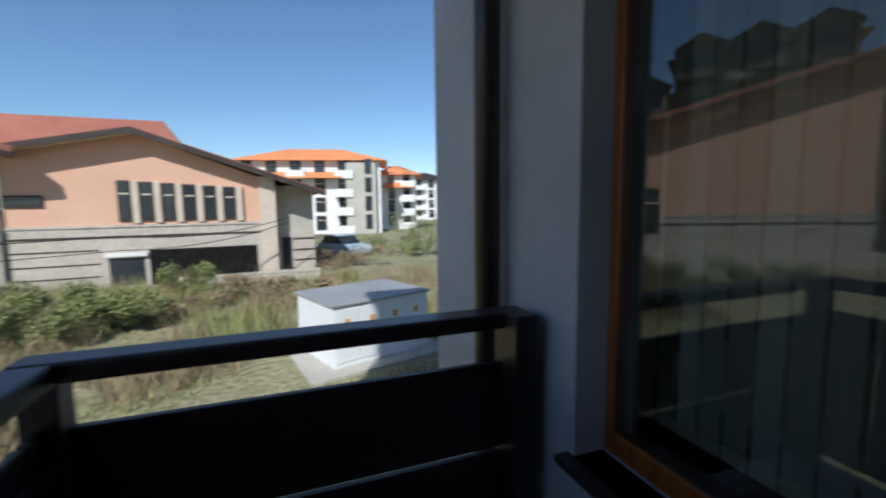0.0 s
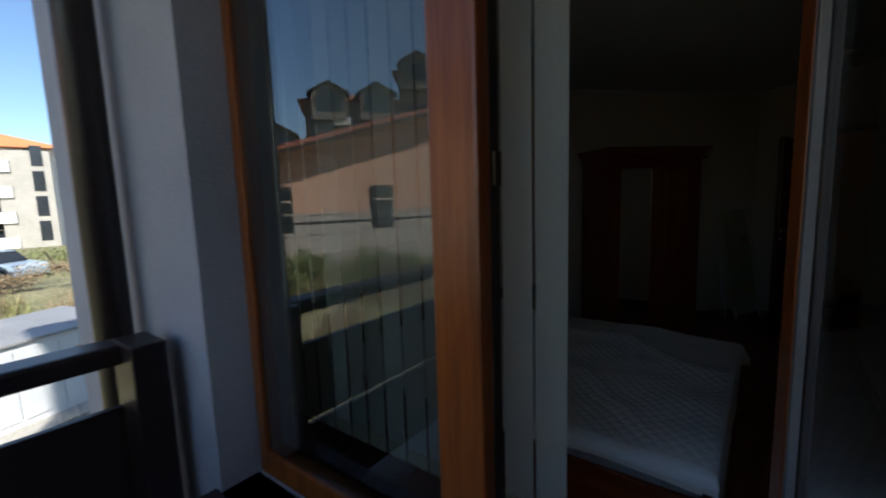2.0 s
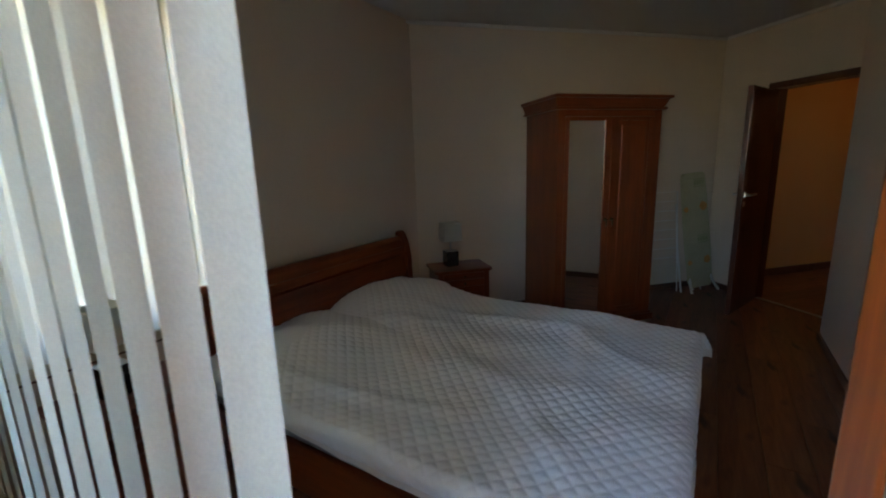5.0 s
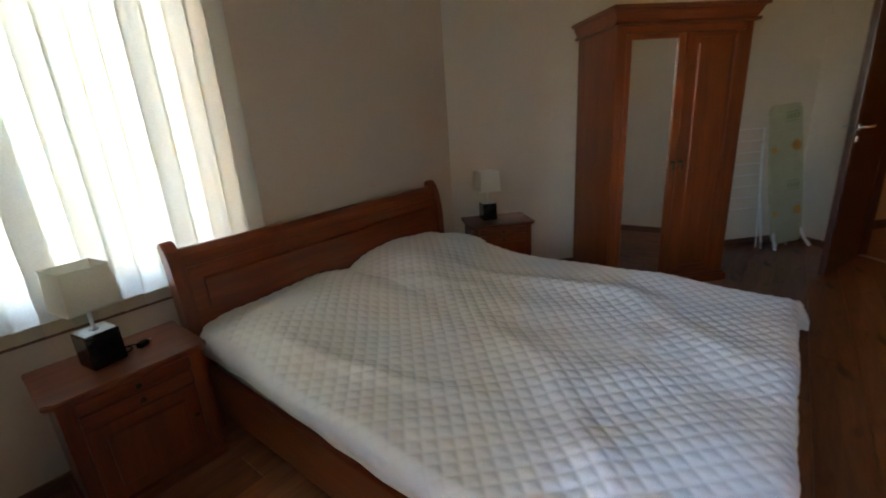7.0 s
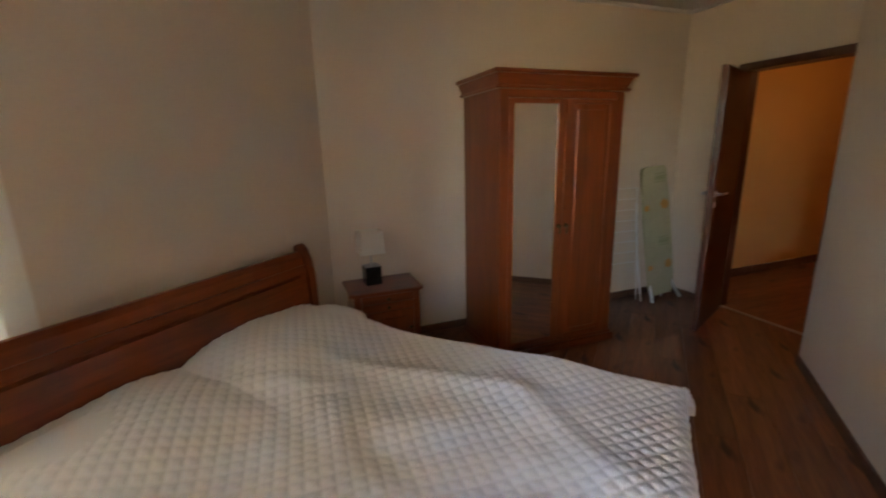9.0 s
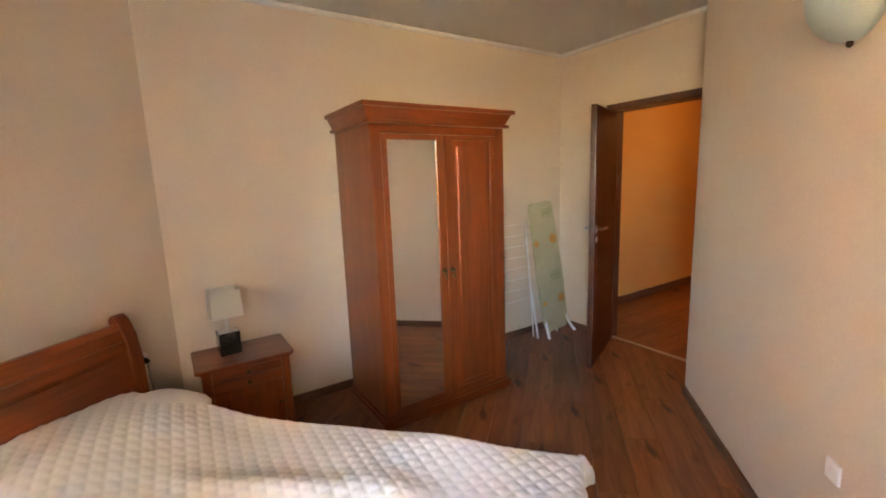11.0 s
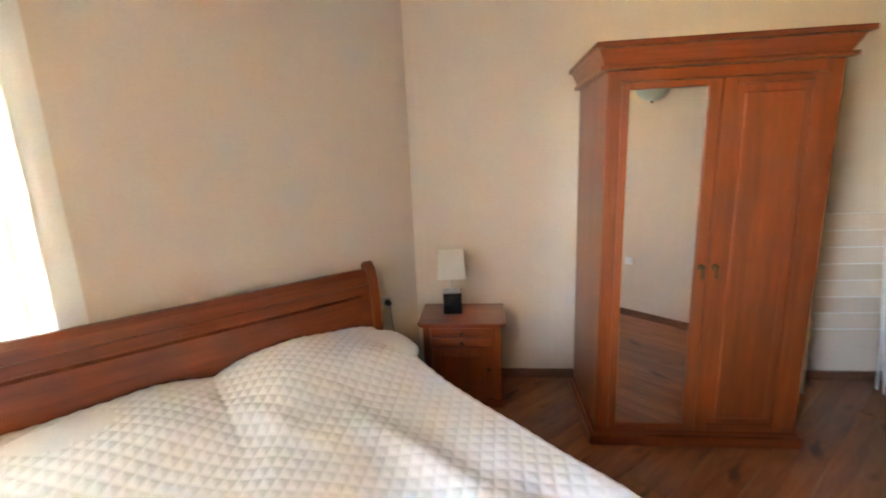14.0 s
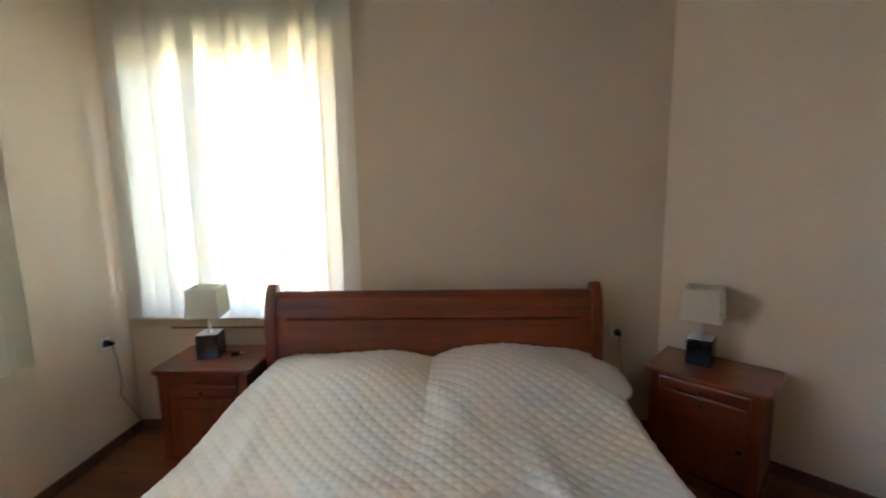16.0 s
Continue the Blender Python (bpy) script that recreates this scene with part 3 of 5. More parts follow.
def quilt():
    """Bedspread: a draped sheet with stitched diamonds, bulging over two pillows."""
    w, l = BX1 - BX0 - 0.05, 2.078
    dl, dr, df = 0.07, 0.14, 0.25
    st = 0.0058
    nx, ny = int((w + dl + dr) / st), int((l + df) / st)
    r = 0.045

    def edge(s, limit, drop):
        # along the sheet: flat, then over a rounded edge, then down
        if s < r and drop:
            d = r - s
            a = d / r
            if a < math.pi / 2:
                return r - r * math.sin(a), r - r * math.cos(a)
            return 0.0 - 0.02 * (d - r * math.pi / 2), r + (d - r * math.pi / 2)
        return s, 0.0

    grid = []
    edge_w = 0.085
    for j in range(ny + 1):
        row = []
        sy = -df + (l + df) * j / ny
        for i in range(nx + 1):
            sx = -dl + (w + dl + dr) * i / nx
            if sx < w / 2:
                x, zx = edge(sx, w, True)
            else:
                x, zx = edge(w - sx, w, True)
                x = w - x
            y, zy = edge(sy, l, True)
            px, py = BX0 + 0.025 + x, BY0 - 0.015 + y
            z = 0.475
            bul = 0.0
            for cx, bh in ((2.72, 0.085), (3.62, 0.118)):
                bul = max(bul, bh * math.exp(-((abs(px - cx) / 0.43) ** 4)) * (1 / (1 + math.exp(-(py - 2.33) / 0.075))))
            ridge = 0.030 * noise.noise((px * 1.7, py * 1.4, 3.1)) + 0.014 * noise.noise((px * 4.5 + py * 2, py * 3.0 - px, 7.7))
            ridge += 0.012 * abs(noise.noise((px * 2.2 + py * 1.6, py * 0.9, 5.5))) - 0.015 * math.exp(-((px - 3.15 - 0.10 * noise.noise((py * 1.5, 0.3, 0.7))) / 0.13) ** 2) * (1 / (1 + math.exp((py - 2.45) / 0.1)))
            for ax, ay, cx, cy, amp, wd in FOLDS:
                t = max(0.0, min(1.0, ((px - ax) * (cx - ax) + (py - ay) * (cy - ay)) / ((cx - ax) ** 2 + (cy - ay) ** 2)))
                dd = math.hypot(px - ax - t * (cx - ax), py - ay - t * (cy - ay)) / wd
                if dd < 3:
                    ridge += 1.1 * amp * math.sin(math.pi * (0.15 + 0.7 * t)) * math.exp(-dd * dd)
            p = 0.066
            a, c = (sx + sy) / p, (sx - sy) / p
            q = 0.0069 * min(abs(math.sin(math.pi * a)), abs(math.sin(math.pi * c))) ** 0.62 * (0.75 + 0.25 * abs(math.sin(math.pi * a) * math.sin(math.pi * c)))
            if min(sx + dl + 0.06, w + dr - sx + 0.06, sy + df) < edge_w:
                q = 0.0
            q *= 0.75 + 0.5 * noise.noise((px * 3, py * 3, 1.0))
            drop = max(zx, zy) if min(zx, zy) <= 0 else math.hypot(zx, zy) * 0.86
            if zx > 0.03 and x < w / 2:
                drop += (zx - 0.03) * 0.55 * noise.noise((py * 2.6, 1.7, 0.4))
            flat = max(0.0, 1.0 - drop / 0.045)
            side = 1.0 - flat
            if drop > 0.002:
                wave = 0.014 * noise.noise((px * 6, py * 6, 2.0)) * min(1, drop / 0.1)
                if zx > zy:
                    px += (-1 if x < w / 2 else 1) * (q * side + wave)
                else:
                    py -= q * side + wave + 0.01 * min(1, drop / 0.02)
            if zx > 0.02 and zy > 0.02 and x > w / 2:
                px += 0.5 * min(zx, zy)
                py -= 0.35 * min(zx, zy)
                drop *= 0.75
            row.append(Vector((px, py, z + bul + ridge * (1 - min(1, drop / 0.15)) + q * flat - drop)))
        grid.append(row)
    e = thing("bedspread", pose(0, 0, 0), "ivory satin bedspread quilted in diamonds, slightly rumpled over the bed", "bedspread")
    bi, bj = int(0.025 / st), int(0.085 / st)
    for name, inner, mat in (("quilted_panel", True, M_QUILT), ("border", False, M_BORDER)):
        o = bmesh.new()
        made = {}
        for j in range(ny):
            for i in range(nx):
                if (bi <= i < nx - bi and j >= bj) == inner:
                    vs = []
                    for v in ((i, j), (i + 1, j), (i + 1, j + 1), (i, j + 1)):
                        if v not in made:
                            made[v] = o.verts.new(grid[v[1]][v[0]])
                        vs.append(made[v])
                    o.faces.new(vs)
        part(name, o, mat, e, "" if inner else "plain satin border", True)
    return e


quilt()


# ---- nightstands and lamps ----
def nightstand(m, label):
    """Local: x along the back wall, front towards -y, back at y = 0."""
    e = thing("nightstand", m, label, "nightstand", "nightstands beside the bed")
    w, d = 0.46, 0.34
    b = bmesh.new()
    out = [(-0.26, 0.0), (0.26, 0.0), (0.26, -0.345), (0.23, -0.372), (-0.23, -0.372), (-0.26, -0.345)]
    prism(out, 0.518, 0.543, bm=b)
    bmesh.ops.bevel(b, geom=b.edges[:], offset=0.005, segments=2, affect="EDGES")
    part("top", b, M_CHERRY_TOP, e)
    b = bx(-w / 2, -w / 2 + 0.02, -d, -0.004, 0.05, 0.516)
    part("side_panel", b, M_CHERRY_Z, e)
    part("side_panel", bx(w / 2 - 0.02, w / 2, -d, -0.004, 0.05, 0.516), M_CHERRY_Z, e)
    part("back_panel", bx(-w / 2 + 0.021, w / 2 - 0.021, -0.012, -0.004, 0.05, 0.516), M_CHERRY_Z, e)
    part("plinth", bx(-w / 2 - 0.012, w / 2 + 0.012, -d - 0.014, -0.002, 0.0, 0.048, 0.006), M_CHERRY_X, e)
    part("bottom", bx(-w / 2 + 0.021, w / 2 - 0.021, -d + 0.02, -0.013, 0.06, 0.075), M_CHERRY_X, e)
    for x in (-w / 2, w / 2 - 0.045):
        part("corner_post", bx(x, x + 0.045, -d - 0.008, -d - 0.0005, 0.05, 0.516, 0.004), M_CHERRY_Z, e)
    for z0, z1 in ((0.455, 0.508), (0.392, 0.449)):
        dr = part("drawer", bx(-w / 2 + 0.048, w / 2 - 0.048, -d - 0.012, -d + 0.02, z0, z1, 0.005), M_CHERRY_X, e)
        part("knob", lathe([(0.004, 0), (0.006, 0.006), (0.012, 0.012), (0.011, 0.02), (0.004, 0.024)], 12), M_BRASS, dr, "dark bronze knob", True, pose(0, -d - 0.012, (z0 + z1) / 2, 90))
    dd = part("door", bx(-w / 2 + 0.048, w / 2 - 0.048, -d - 0.006, -d + 0.016, 0.06, 0.385, 0.004), M_CHERRY_Z, e)
    part("door_panel", bx(-w / 2 + 0.10, w / 2 - 0.10, -d - 0.016, -d - 0.0055, 0.115, 0.335, 0.008), M_CHERRY_Z, dd)
    part("knob", lathe([(0.004, 0), (0.006, 0.006), (0.012, 0.012), (0.011, 0.02), (0.004, 0.024)], 12), M_BRASS, dd, "dark bronze knob", True, pose(w / 2 - 0.075, -d - 0.006, 0.25, 90))
    return e


ns_a = nightstand(pose(1.995, 2.972, 0), "cherry wood nightstand with two small drawers under the window")
ns_b = copy_thing(ns_a, SLANT @ pose(0.35, -0.005, 0))
ns_b["label"] = "cherry wood nightstand with two small drawers against the slanted wall"


def table_lamp(m, label):
    e = thing("table_lamp", m, label, "lamp", "bedside lamps")
    part("base", bx(-0.057, 0.057, -0.057, 0.057, 0.0, 0.133, 0.006), M_BLACK, e, "black square ceramic base")
    part("top_plate", bx(-0.052, 0.052, -0.052, 0.052, 0.1332, 0.1352, 0.0008), M_STEEL, e, "bright steel plate on the base")
    part("stem", lathe([(0.016, 0.1353), (0.016, 0.140), (0.007, 0.144), (0.007, 0.30)], 14), M_STEEL, e, "chrome stem", True)
    b = bmesh.new()
    lo = [b.verts.new((x * 0.084, y * 0.084, 0.235)) for x, y in ((-1, -1), (1, -1), (1, 1), (-1, 1))]
    hi = [b.verts.new((x * 0.076, y * 0.076, 0.385)) for x, y in ((-1, -1), (1, -1), (1, 1), (-1, 1))]
    for i in range(4):
        b.faces.new((lo[i], lo[(i + 1) % 4], hi[(i + 1) % 4], hi[i]))
    bmesh.ops.solidify(b, geom=b.faces[:], thickness=0.002)
    sh = part("shade", b, M_SHADE, e, "cream square cloth shade")
    for z, s in ((0.233, 0.0855), (0.383, 0.0780)):
        t = tube([(-s, -s, z), (s, -s, z), (s, s, z), (-s, s, z), (-s, -s, z)], 0.0025, 6)
        part("trim", t, M_SHADE, sh)
    part("harp", tube([(-0.078, 0, 0.30), (0, 0, 0.30), (0.078, 0, 0.30)], 0.003, 6), M_STEEL, e)
    return e


lamp_a = table_lamp(pose(1.955, 2.80, 0.5435, 0, 0, 10), "bedside lamp with black base and cream shade on a nightstand")
copy_thing(lamp_a, SLANT @ pose(0.288, -0.155, 0.5435, 0, 0, 4))

# a small charger with its curled cable on the nightstand under the window
e = thing("charger", pose(2.085, 2.80, 0.5436, 0, 0, 35), "small black charger with a curled cable on the nightstand", "charger")
part("body", bx(-0.022, 0.022, -0.013, 0.013, 0.0, 0.022, 0.005), M_BLACK, e, smooth=True)
part("pin", tube([(0.022, 0.005, 0.012), (0.040, 0.005, 0.012)], 0.002, 6), M_STEEL, e)
part("pin", tube([(0.022, -0.005, 0.012), (0.040, -0.005, 0.012)], 0.002, 6), M_STEEL, e)
part("cable", tube([(-0.022, 0, 0.01)] + [(-0.02 + 0.032 * math.cos(0.55 * k) - 0.004 * k, 0.035 + 0.03 * math.sin(0.55 * k), 0.004 + 0.0012 * k) for k in range(20)], 0.0028, 6), M_BLACK, e, "thin black cable", True)


# ---- wardrobe ----
def wardrobe():
    """Local to the slanted wall: s along it, n into it."""
    e = thing("wardrobe", SLANT @ pose(1.53, -0.10, 0), "two-door cherry wood wardrobe with a tall mirror", "wardrobe")
    w, d, h = 0.96, 0.545, 1.83
    part("side_panel", bx(-w / 2, -w / 2 + 0.025, -d, 0, 0.07, h), M_CHERRY_Z, e)
    part("side_panel", bx(w / 2 - 0.025, w / 2, -d, 0, 0.07, h), M_CHERRY_Z, e)
    part("back_panel", bx(-w / 2 + 0.026, w / 2 - 0.026, -0.012, 0, 0.07, h), M_CHERRY_Z, e)
    b = bx(-w / 2 - 0.03, w / 2 + 0.03, -d - 0.035, 0, 0.0, 0.055, 0.006)
    bx(-w / 2 - 0.015, w / 2 + 0.015, -d - 0.018, 0, 0.0555, 0.075, 0.005, bm=b)
    part("plinth", b, M_CHERRY_X, e)
    b = bx(-w / 2 - 0.034, w / 2 + 0.034, -d - 0.036, 0, h, h + 0.02, 0.006)
    part("moulding", b, M_CHERRY_X, e)
    b = bx(-w / 2 - 0.014, w / 2 + 0.014, -d - 0.016, 0, h + 0.0205, h + 0.0845)
    for v in b.verts:
        if v.co.z > h + 0.05:
            v.co.x += math.copysign(0.03, v.co.x)
            v.co.y -= 0.03 if v.co.y < -0.1 else 0.0
    part("frieze", b, M_CHERRY_X, e)
    b = bx(-w / 2 - 0.062, w / 2 + 0.062, -d - 0.068, 0, h + 0.085, h + 0.11, 0.006)
    part("crown", b, M_CHERRY_X, e)
    for x in (-w / 2, w / 2 - 0.06):
        part("corner_post", bx(x, x + 0.06, -d - 0.012, -d - 0.0005, 0.076, h - 0.001, 0.005), M_CHERRY_Z, e)
    part("top_board", bx(-w / 2 + 0.061, w / 2 - 0.061, -d - 0.004, -d + 0.02, h - 0.05, h - 0.001), M_CHERRY_X, e)
    z0, z1 = 0.08, h - 0.055
    f = -d - 0.004
    for side in (-1, 1):
        a, c = (-w / 2 + 0.062, -0.002) if side < 0 else (0.002, w / 2 - 0.062)
        dr = part("door", bx(a, c, f, f + 0.02, z0, z1, 0.003), M_CHERRY_Z, e)
        part("stile", bx(a, a + (0.034 if side < 0 else 0.06), f - 0.016, f - 0.0005, z0, z1, 0.005), M_CHERRY_Z, dr)
        part("stile", bx(c - 0.055, c, f - 0.016, f - 0.0005, z0, z1, 0.005), M_CHERRY_Z, dr)
        lo, hi = a + (0.035 if side < 0 else 0.061), c - 0.056
        part("rail", bx(lo, hi, f - 0.016, f - 0.0005, z1 - 0.03, z1, 0.005), M_CHERRY_X, dr)
        part("rail", bx(lo, hi, f - 0.016, f - 0.0005, z0, z0 + 0.04, 0.005), M_CHERRY_X, dr)
        if side < 0:
            part("mirror", bx(lo + 0.001, hi - 0.001, f - 0.006, f - 0.0008, z0 + 0.041, z1 - 0.031), M_MIRROR, dr, "tall mirror")
        else:
            b = bx(lo + 0.001, hi - 0.001, f - 0.003, f - 0.0008, z0 + 0.041, z1 - 0.031)
            bx(lo + 0.032, hi - 0.032, f - 0.015, f - 0.0031, z0 + 0.075, z1 - 0.065, 0.0055, bm=b, seg=1)
            part("panel", b, M_CHERRY_Z, dr, "raised wooden panel")
        k = -0.03 if side < 0 else 0.03
        kn = part("handle", lathe([(0.016, 0), (0.016, 0.004), (0.006, 0.006), (0.006, 0.014), (0.011, 0.02), (0.009, 0.028), (0.003, 0.031)], 14), M_BRASS, dr, "dark bronze drop handle", True, pose(k, f - 0.016, 0.94, 90))
        part("pendant", lathe([(0.003, 0), (0.006, -0.02), (0.009, -0.045), (0.004, -0.055)], 10), M_BRASS, kn, "", True, pose(0, 0, 0.02, -90))
    return e


wardrobe()

# ---- bedroom door, ironing board, drying rack ----
def inner_door():
    hinge = SLANT @ Vector((LEN - 0.01, -D0 - 0.03, 0))
    free = Vector((5.795, 0.54, 0))
    a = math.degrees(math.atan2(free.y - hinge.y, free.x - hinge.x))
    e = thing("door_1", pose(hinge.x, hinge.y, 0, 0, 0, a), "open dark mahogany bedroom door with a steel lever", "door")
    w = (free - hinge).length
    part("leaf", bx(0, w, -0.02, 0.02, 0.012, 2.0, 0.003), M_DOORWOOD, e)
    for s in (-1, 1):
        pl = part("handle_rosette", bx(w - 0.075, w - 0.035, min(s * 0.0205, s * 0.028), max(s * 0.0205, s * 0.028), 1.075, 1.125, 0.003), M_STEEL, e, "steel handle rosette")
        part("keyhole_rosette", bx(w - 0.075, w - 0.035, min(s * 0.0205, s * 0.027), max(s * 0.0205, s * 0.027), 1.00, 1.04, 0.003), M_STEEL, e, "steel keyhole rosette")
        part("lever", tube([(w - 0.055, s * 0.028, 1.10), (w - 0.055, s * 0.065, 1.10), (w - 0.07, s * 0.07, 1.10), (w - 0.18, s * 0.07, 1.098)], 0.009), M_STEEL, pl, smooth=True)
    for z in (0.25, 1.0, 1.75):
        part("hinge", lathe([(0.008, z - 0.04), (0.008, z + 0.04)], 10, centre=(-0.006, 0.0)), M_STEEL, e, smooth=True)
    return e


inner_door()
b = bx(LEN - 0.012, LEN + 0.152, -D0 - 0.001, -D0 + 0.055, 0.0, DH + 0.055, 0.004)
bx(LEN - 0.012, LEN + 0.152, -D1 - 0.055, -D1 + 0.001, 0.0, DH + 0.055, 0.004, bm=b)
bx(LEN - 0.0125, LEN + 0.1525, -D1 + 0.002, -D0 - 0.002, DH - 0.002, DH + 0.055, 0.004, bm=b)
solid("door_frame", b, M_DOORWOOD, "dark mahogany bedroom door frame", "trim", "structure", m=SLANT)
solid("threshold", bx(LEN + 0.05, LEN + 0.09, -D1 + 0.004, -D0 - 0.004, 0.0, 0.006, 0.002), M_STEEL, "metal threshold strip in the doorway", "trim", "structure", m=SLANT)

M_BOARDCLOTH = surface("floral_ironing_cloth", (0.46, 0.43, 0.25), (0.55, 0.51, 0.32), 0.9, 3, 60, 0.12, 0.15)
M_MOTIF = surface("orange_motif_cloth", (0.62, 0.30, 0.08), (0.72, 0.40, 0.14), 0.9, 12, 60, 0.15, 0.1)
M_MOTIF2 = surface("olive_motif_cloth", (0.30, 0.33, 0.16), (0.40, 0.42, 0.22), 0.9, 12, 60, 0.15, 0.1)


def ironing_board():
    """Folded, standing on its tail against the slanted wall."""
    e = thing("ironing_board", SLANT @ pose(3.105, -0.16, -0.03, -6, -5, 0), "folded ironing board with pale green floral cover leaning on the wall", "ironing board")
    out = []
    for i in range(25):
        a = math.pi * i / 24
        c = math.cos(a)
        out.append((0.148 * math.copysign(abs(c) ** 0.45, c), 1.265 + 0.045 * math.sin(a) ** 0.6))
    pts = [(-0.13, 0.075), (0.13, 0.075)] + [(0.160, 0.15), (0.165, 0.6), (0.155, 1.1)] + out + [(-0.155, 1.1), (-0.165, 0.6), (-0.160, 0.15)]
    b = extrude_xz(pts, -0.025, 0.0)
    bmesh.ops.bevel(b, geom=[ed for ed in b.edges if abs(ed.verts[0].co.y - ed.verts[1].co.y) < 1e-4], offset=0.008, segments=2, affect="EDGES")
    bd = part("board", b, M_BOARDCLOTH, e, "pale green padded cover")
    rnd = random.Random(5)
    for x, z, s, m in ((-0.125, 0.93, 0.034, M_MOTIF), (0.095, 0.95, 0.055, M_MOTIF), (-0.125, 0.36, 0.034, M_MOTIF), (0.10, 0.37, 0.052, M_MOTIF)):
        b = bmesh.new()
        n = 10
        ring = [b.verts.new((x + s * (0.7 + 0.3 * rnd.random()) * math.cos(2 * math.pi * k / n), -0.0275, z + s * (0.7 + 0.3 * rnd.random()) * math.sin(2 * math.pi * k / n))) for k in range(n)]
        b.faces.new(ring)
        bmesh.ops.solidify(b, geom=b.faces[:], thickness=0.0015)
        part("motif", b, m, bd)
    for z in (1.20, 0.60):
        b = bx(-0.01, 0.12, -0.0285, -0.026, z + 0.035, z + 0.042)
        bx(-0.01, 0.12, -0.0285, -0.026, z - 0.042, z - 0.035, bm=b)
        for k in range(4):
            bx(0.0 + 0.033 * k, 0.018 + 0.033 * k, -0.0285, -0.026, z - 0.022, z + 0.022, bm=b)
        part("motif", b, M_MOTIF2, bd)
    for s in (-1, 1):
        part("leg", tube([(s * 0.10, 0.02, 1.05), (s * 0.12, 0.02, 0.3), (s * 0.15, -0.04, 0.10), (s * 0.175, -0.075, 0.02)], 0.014), M_WHITEPL, e, "white tube leg", True)
        part("leg", tube([(s * 0.08, 0.035, 1.0), (s * 0.07, 0.04, 0.3), (s * 0.05, 0.04, 0.02)], 0.010), M_WHITEPL, e, "white tube leg", True)
    return e


ironing_board()


def drying_rack():
    e = thing("drying_rack", SLANT @ pose(2.62, -0.09, 0, -5, 0, 0), "folded white wire drying rack leaning on the wall", "drying rack")
    for x in (-0.24, 0.24):
        part("post", tube([(x, 0, 0.0), (x, 0, 1.08)], 0.006), M_WHITEPL, e, smooth=True)
    for x in (-0.20, 0.20):
        part("leg", tube([(x, -0.03, 0.95), (x * 1.05, -0.035, 0.5), (x * 1.15, -0.07, 0.0)], 0.010), M_WHITEPL, e, smooth=True)
    for z in (1.08, 0.98, 0.88, 0.78, 0.68, 0.58, 0.48, 0.38):
        part("wire", tube([(-0.24, 0, z), (0.24, 0, z)], 0.0032, 6), M_WHITEPL, e, smooth=True)
    return e


drying_rack()


# ---- wall lamp, sockets, baseboards ----
M_LAMPGLASS = surface("frosted_green_glass", (0.34, 0.42, 0.37), (0.41, 0.49, 0.43), 0.35, 3, 60, 0.05, 0.03)
def wall_lamp():
    e = thing("wall_lamp", pose(4.13, Y_S, 1.91), "pale green frosted glass wall lamp, switched off", "lamp")
    b = bmesh.new()
    bmesh.ops.create_uvsphere(b, u_segments=28, v_segments=18, radius=1)
    for v in b.verts:
        v.co = Vector((v.co.x * 0.15, max(0.0, v.co.y) * 0.13 + 0.004, 0.12 + v.co.z * (0.14 if v.co.z > 0 else 0.15)))
    part("shade", b, M_LAMPGLASS, e, "frosted glass bowl", True)
    part("finial", lathe([(0.003, -0.046), (0.009, -0.04), (0.010, -0.03), (0.006, -0.024)], 14, centre=(0, 0.02)), M_BRASS, e, "dark metal finial", True)
    return e


wall_lamp()


def socket(name, m, label, plug=False):
    e = thing(name, m, label, "socket")
    part("plate", bx(-0.034, 0.034, -0.010, 0.0, -0.034, 0.034, 0.004), M_WHITEPL, e)
    part("insert", lathe([(0.021, 0), (0.021, 0.002), (0.018, 0.0022)], 20), M_DARKTRIM if plug else M_WHITEPL, e, "", True, pose(0, -0.010, 0, 90))
    if plug:
        pl = part("plug", lathe([(0.018, 0), (0.018, 0.02), (0.012, 0.035), (0.006, 0.045)], 14), M_BLACK, e, "black plug", True, pose(0, -0.012, 0, 90))
    return e


socket("wall_socket", pose(4.205, 3.0, 0.60), "white wall socket with a black plug beside the bed", True)
socket("wall_socket", pose(X_IN + 0.006, 2.80, 0.615, 0, 0, 90), "white wall socket with a black plug under the blind", True)
socket("wall_socket", pose(4.0, Y_S, 0.52, 0, 0, 180), "white wall socket low on the south wall")
solid("blind_chain_holder", bx(X_IN + 0.0065, X_IN + 0.02, 2.93, 2.96, 0.88, 0.99, 0.003), M_WHITEPL, "white blind chain holder on the wall", "fitting")
M_CORD = surface("brown_cord", (0.14, 0.10, 0.07), (0.22, 0.17, 0.12), 0.5, 5, 80, 0.05, 0.05)
solid("lamp_cable", tube([(X_IN + 0.05, 2.80, 0.615), (X_IN + 0.045, 2.83, 0.5), (X_IN + 0.03, 2.86, 0.36), (X_IN + 0.03, 2.84, 0.30), (X_IN + 0.03, 2.90, 0.2), (X_IN + 0.06, 2.95, 0.06), (1.60, 2.96, 0.012)], 0.003, 6), M_CORD, "thin brown lamp cable hanging from a socket", "cord", smooth=True)
solid("lamp_cable", tube([(4.205, 2.955, 0.60), (4.215, 2.965, 0.5), (4.235, 2.97, 0.36), (4.26, 2.965, 0.2), (4.30, 2.95, 0.03)], 0.003, 6), M_CORD, "thin brown lamp cable hanging from a socket", "cord", smooth=True)

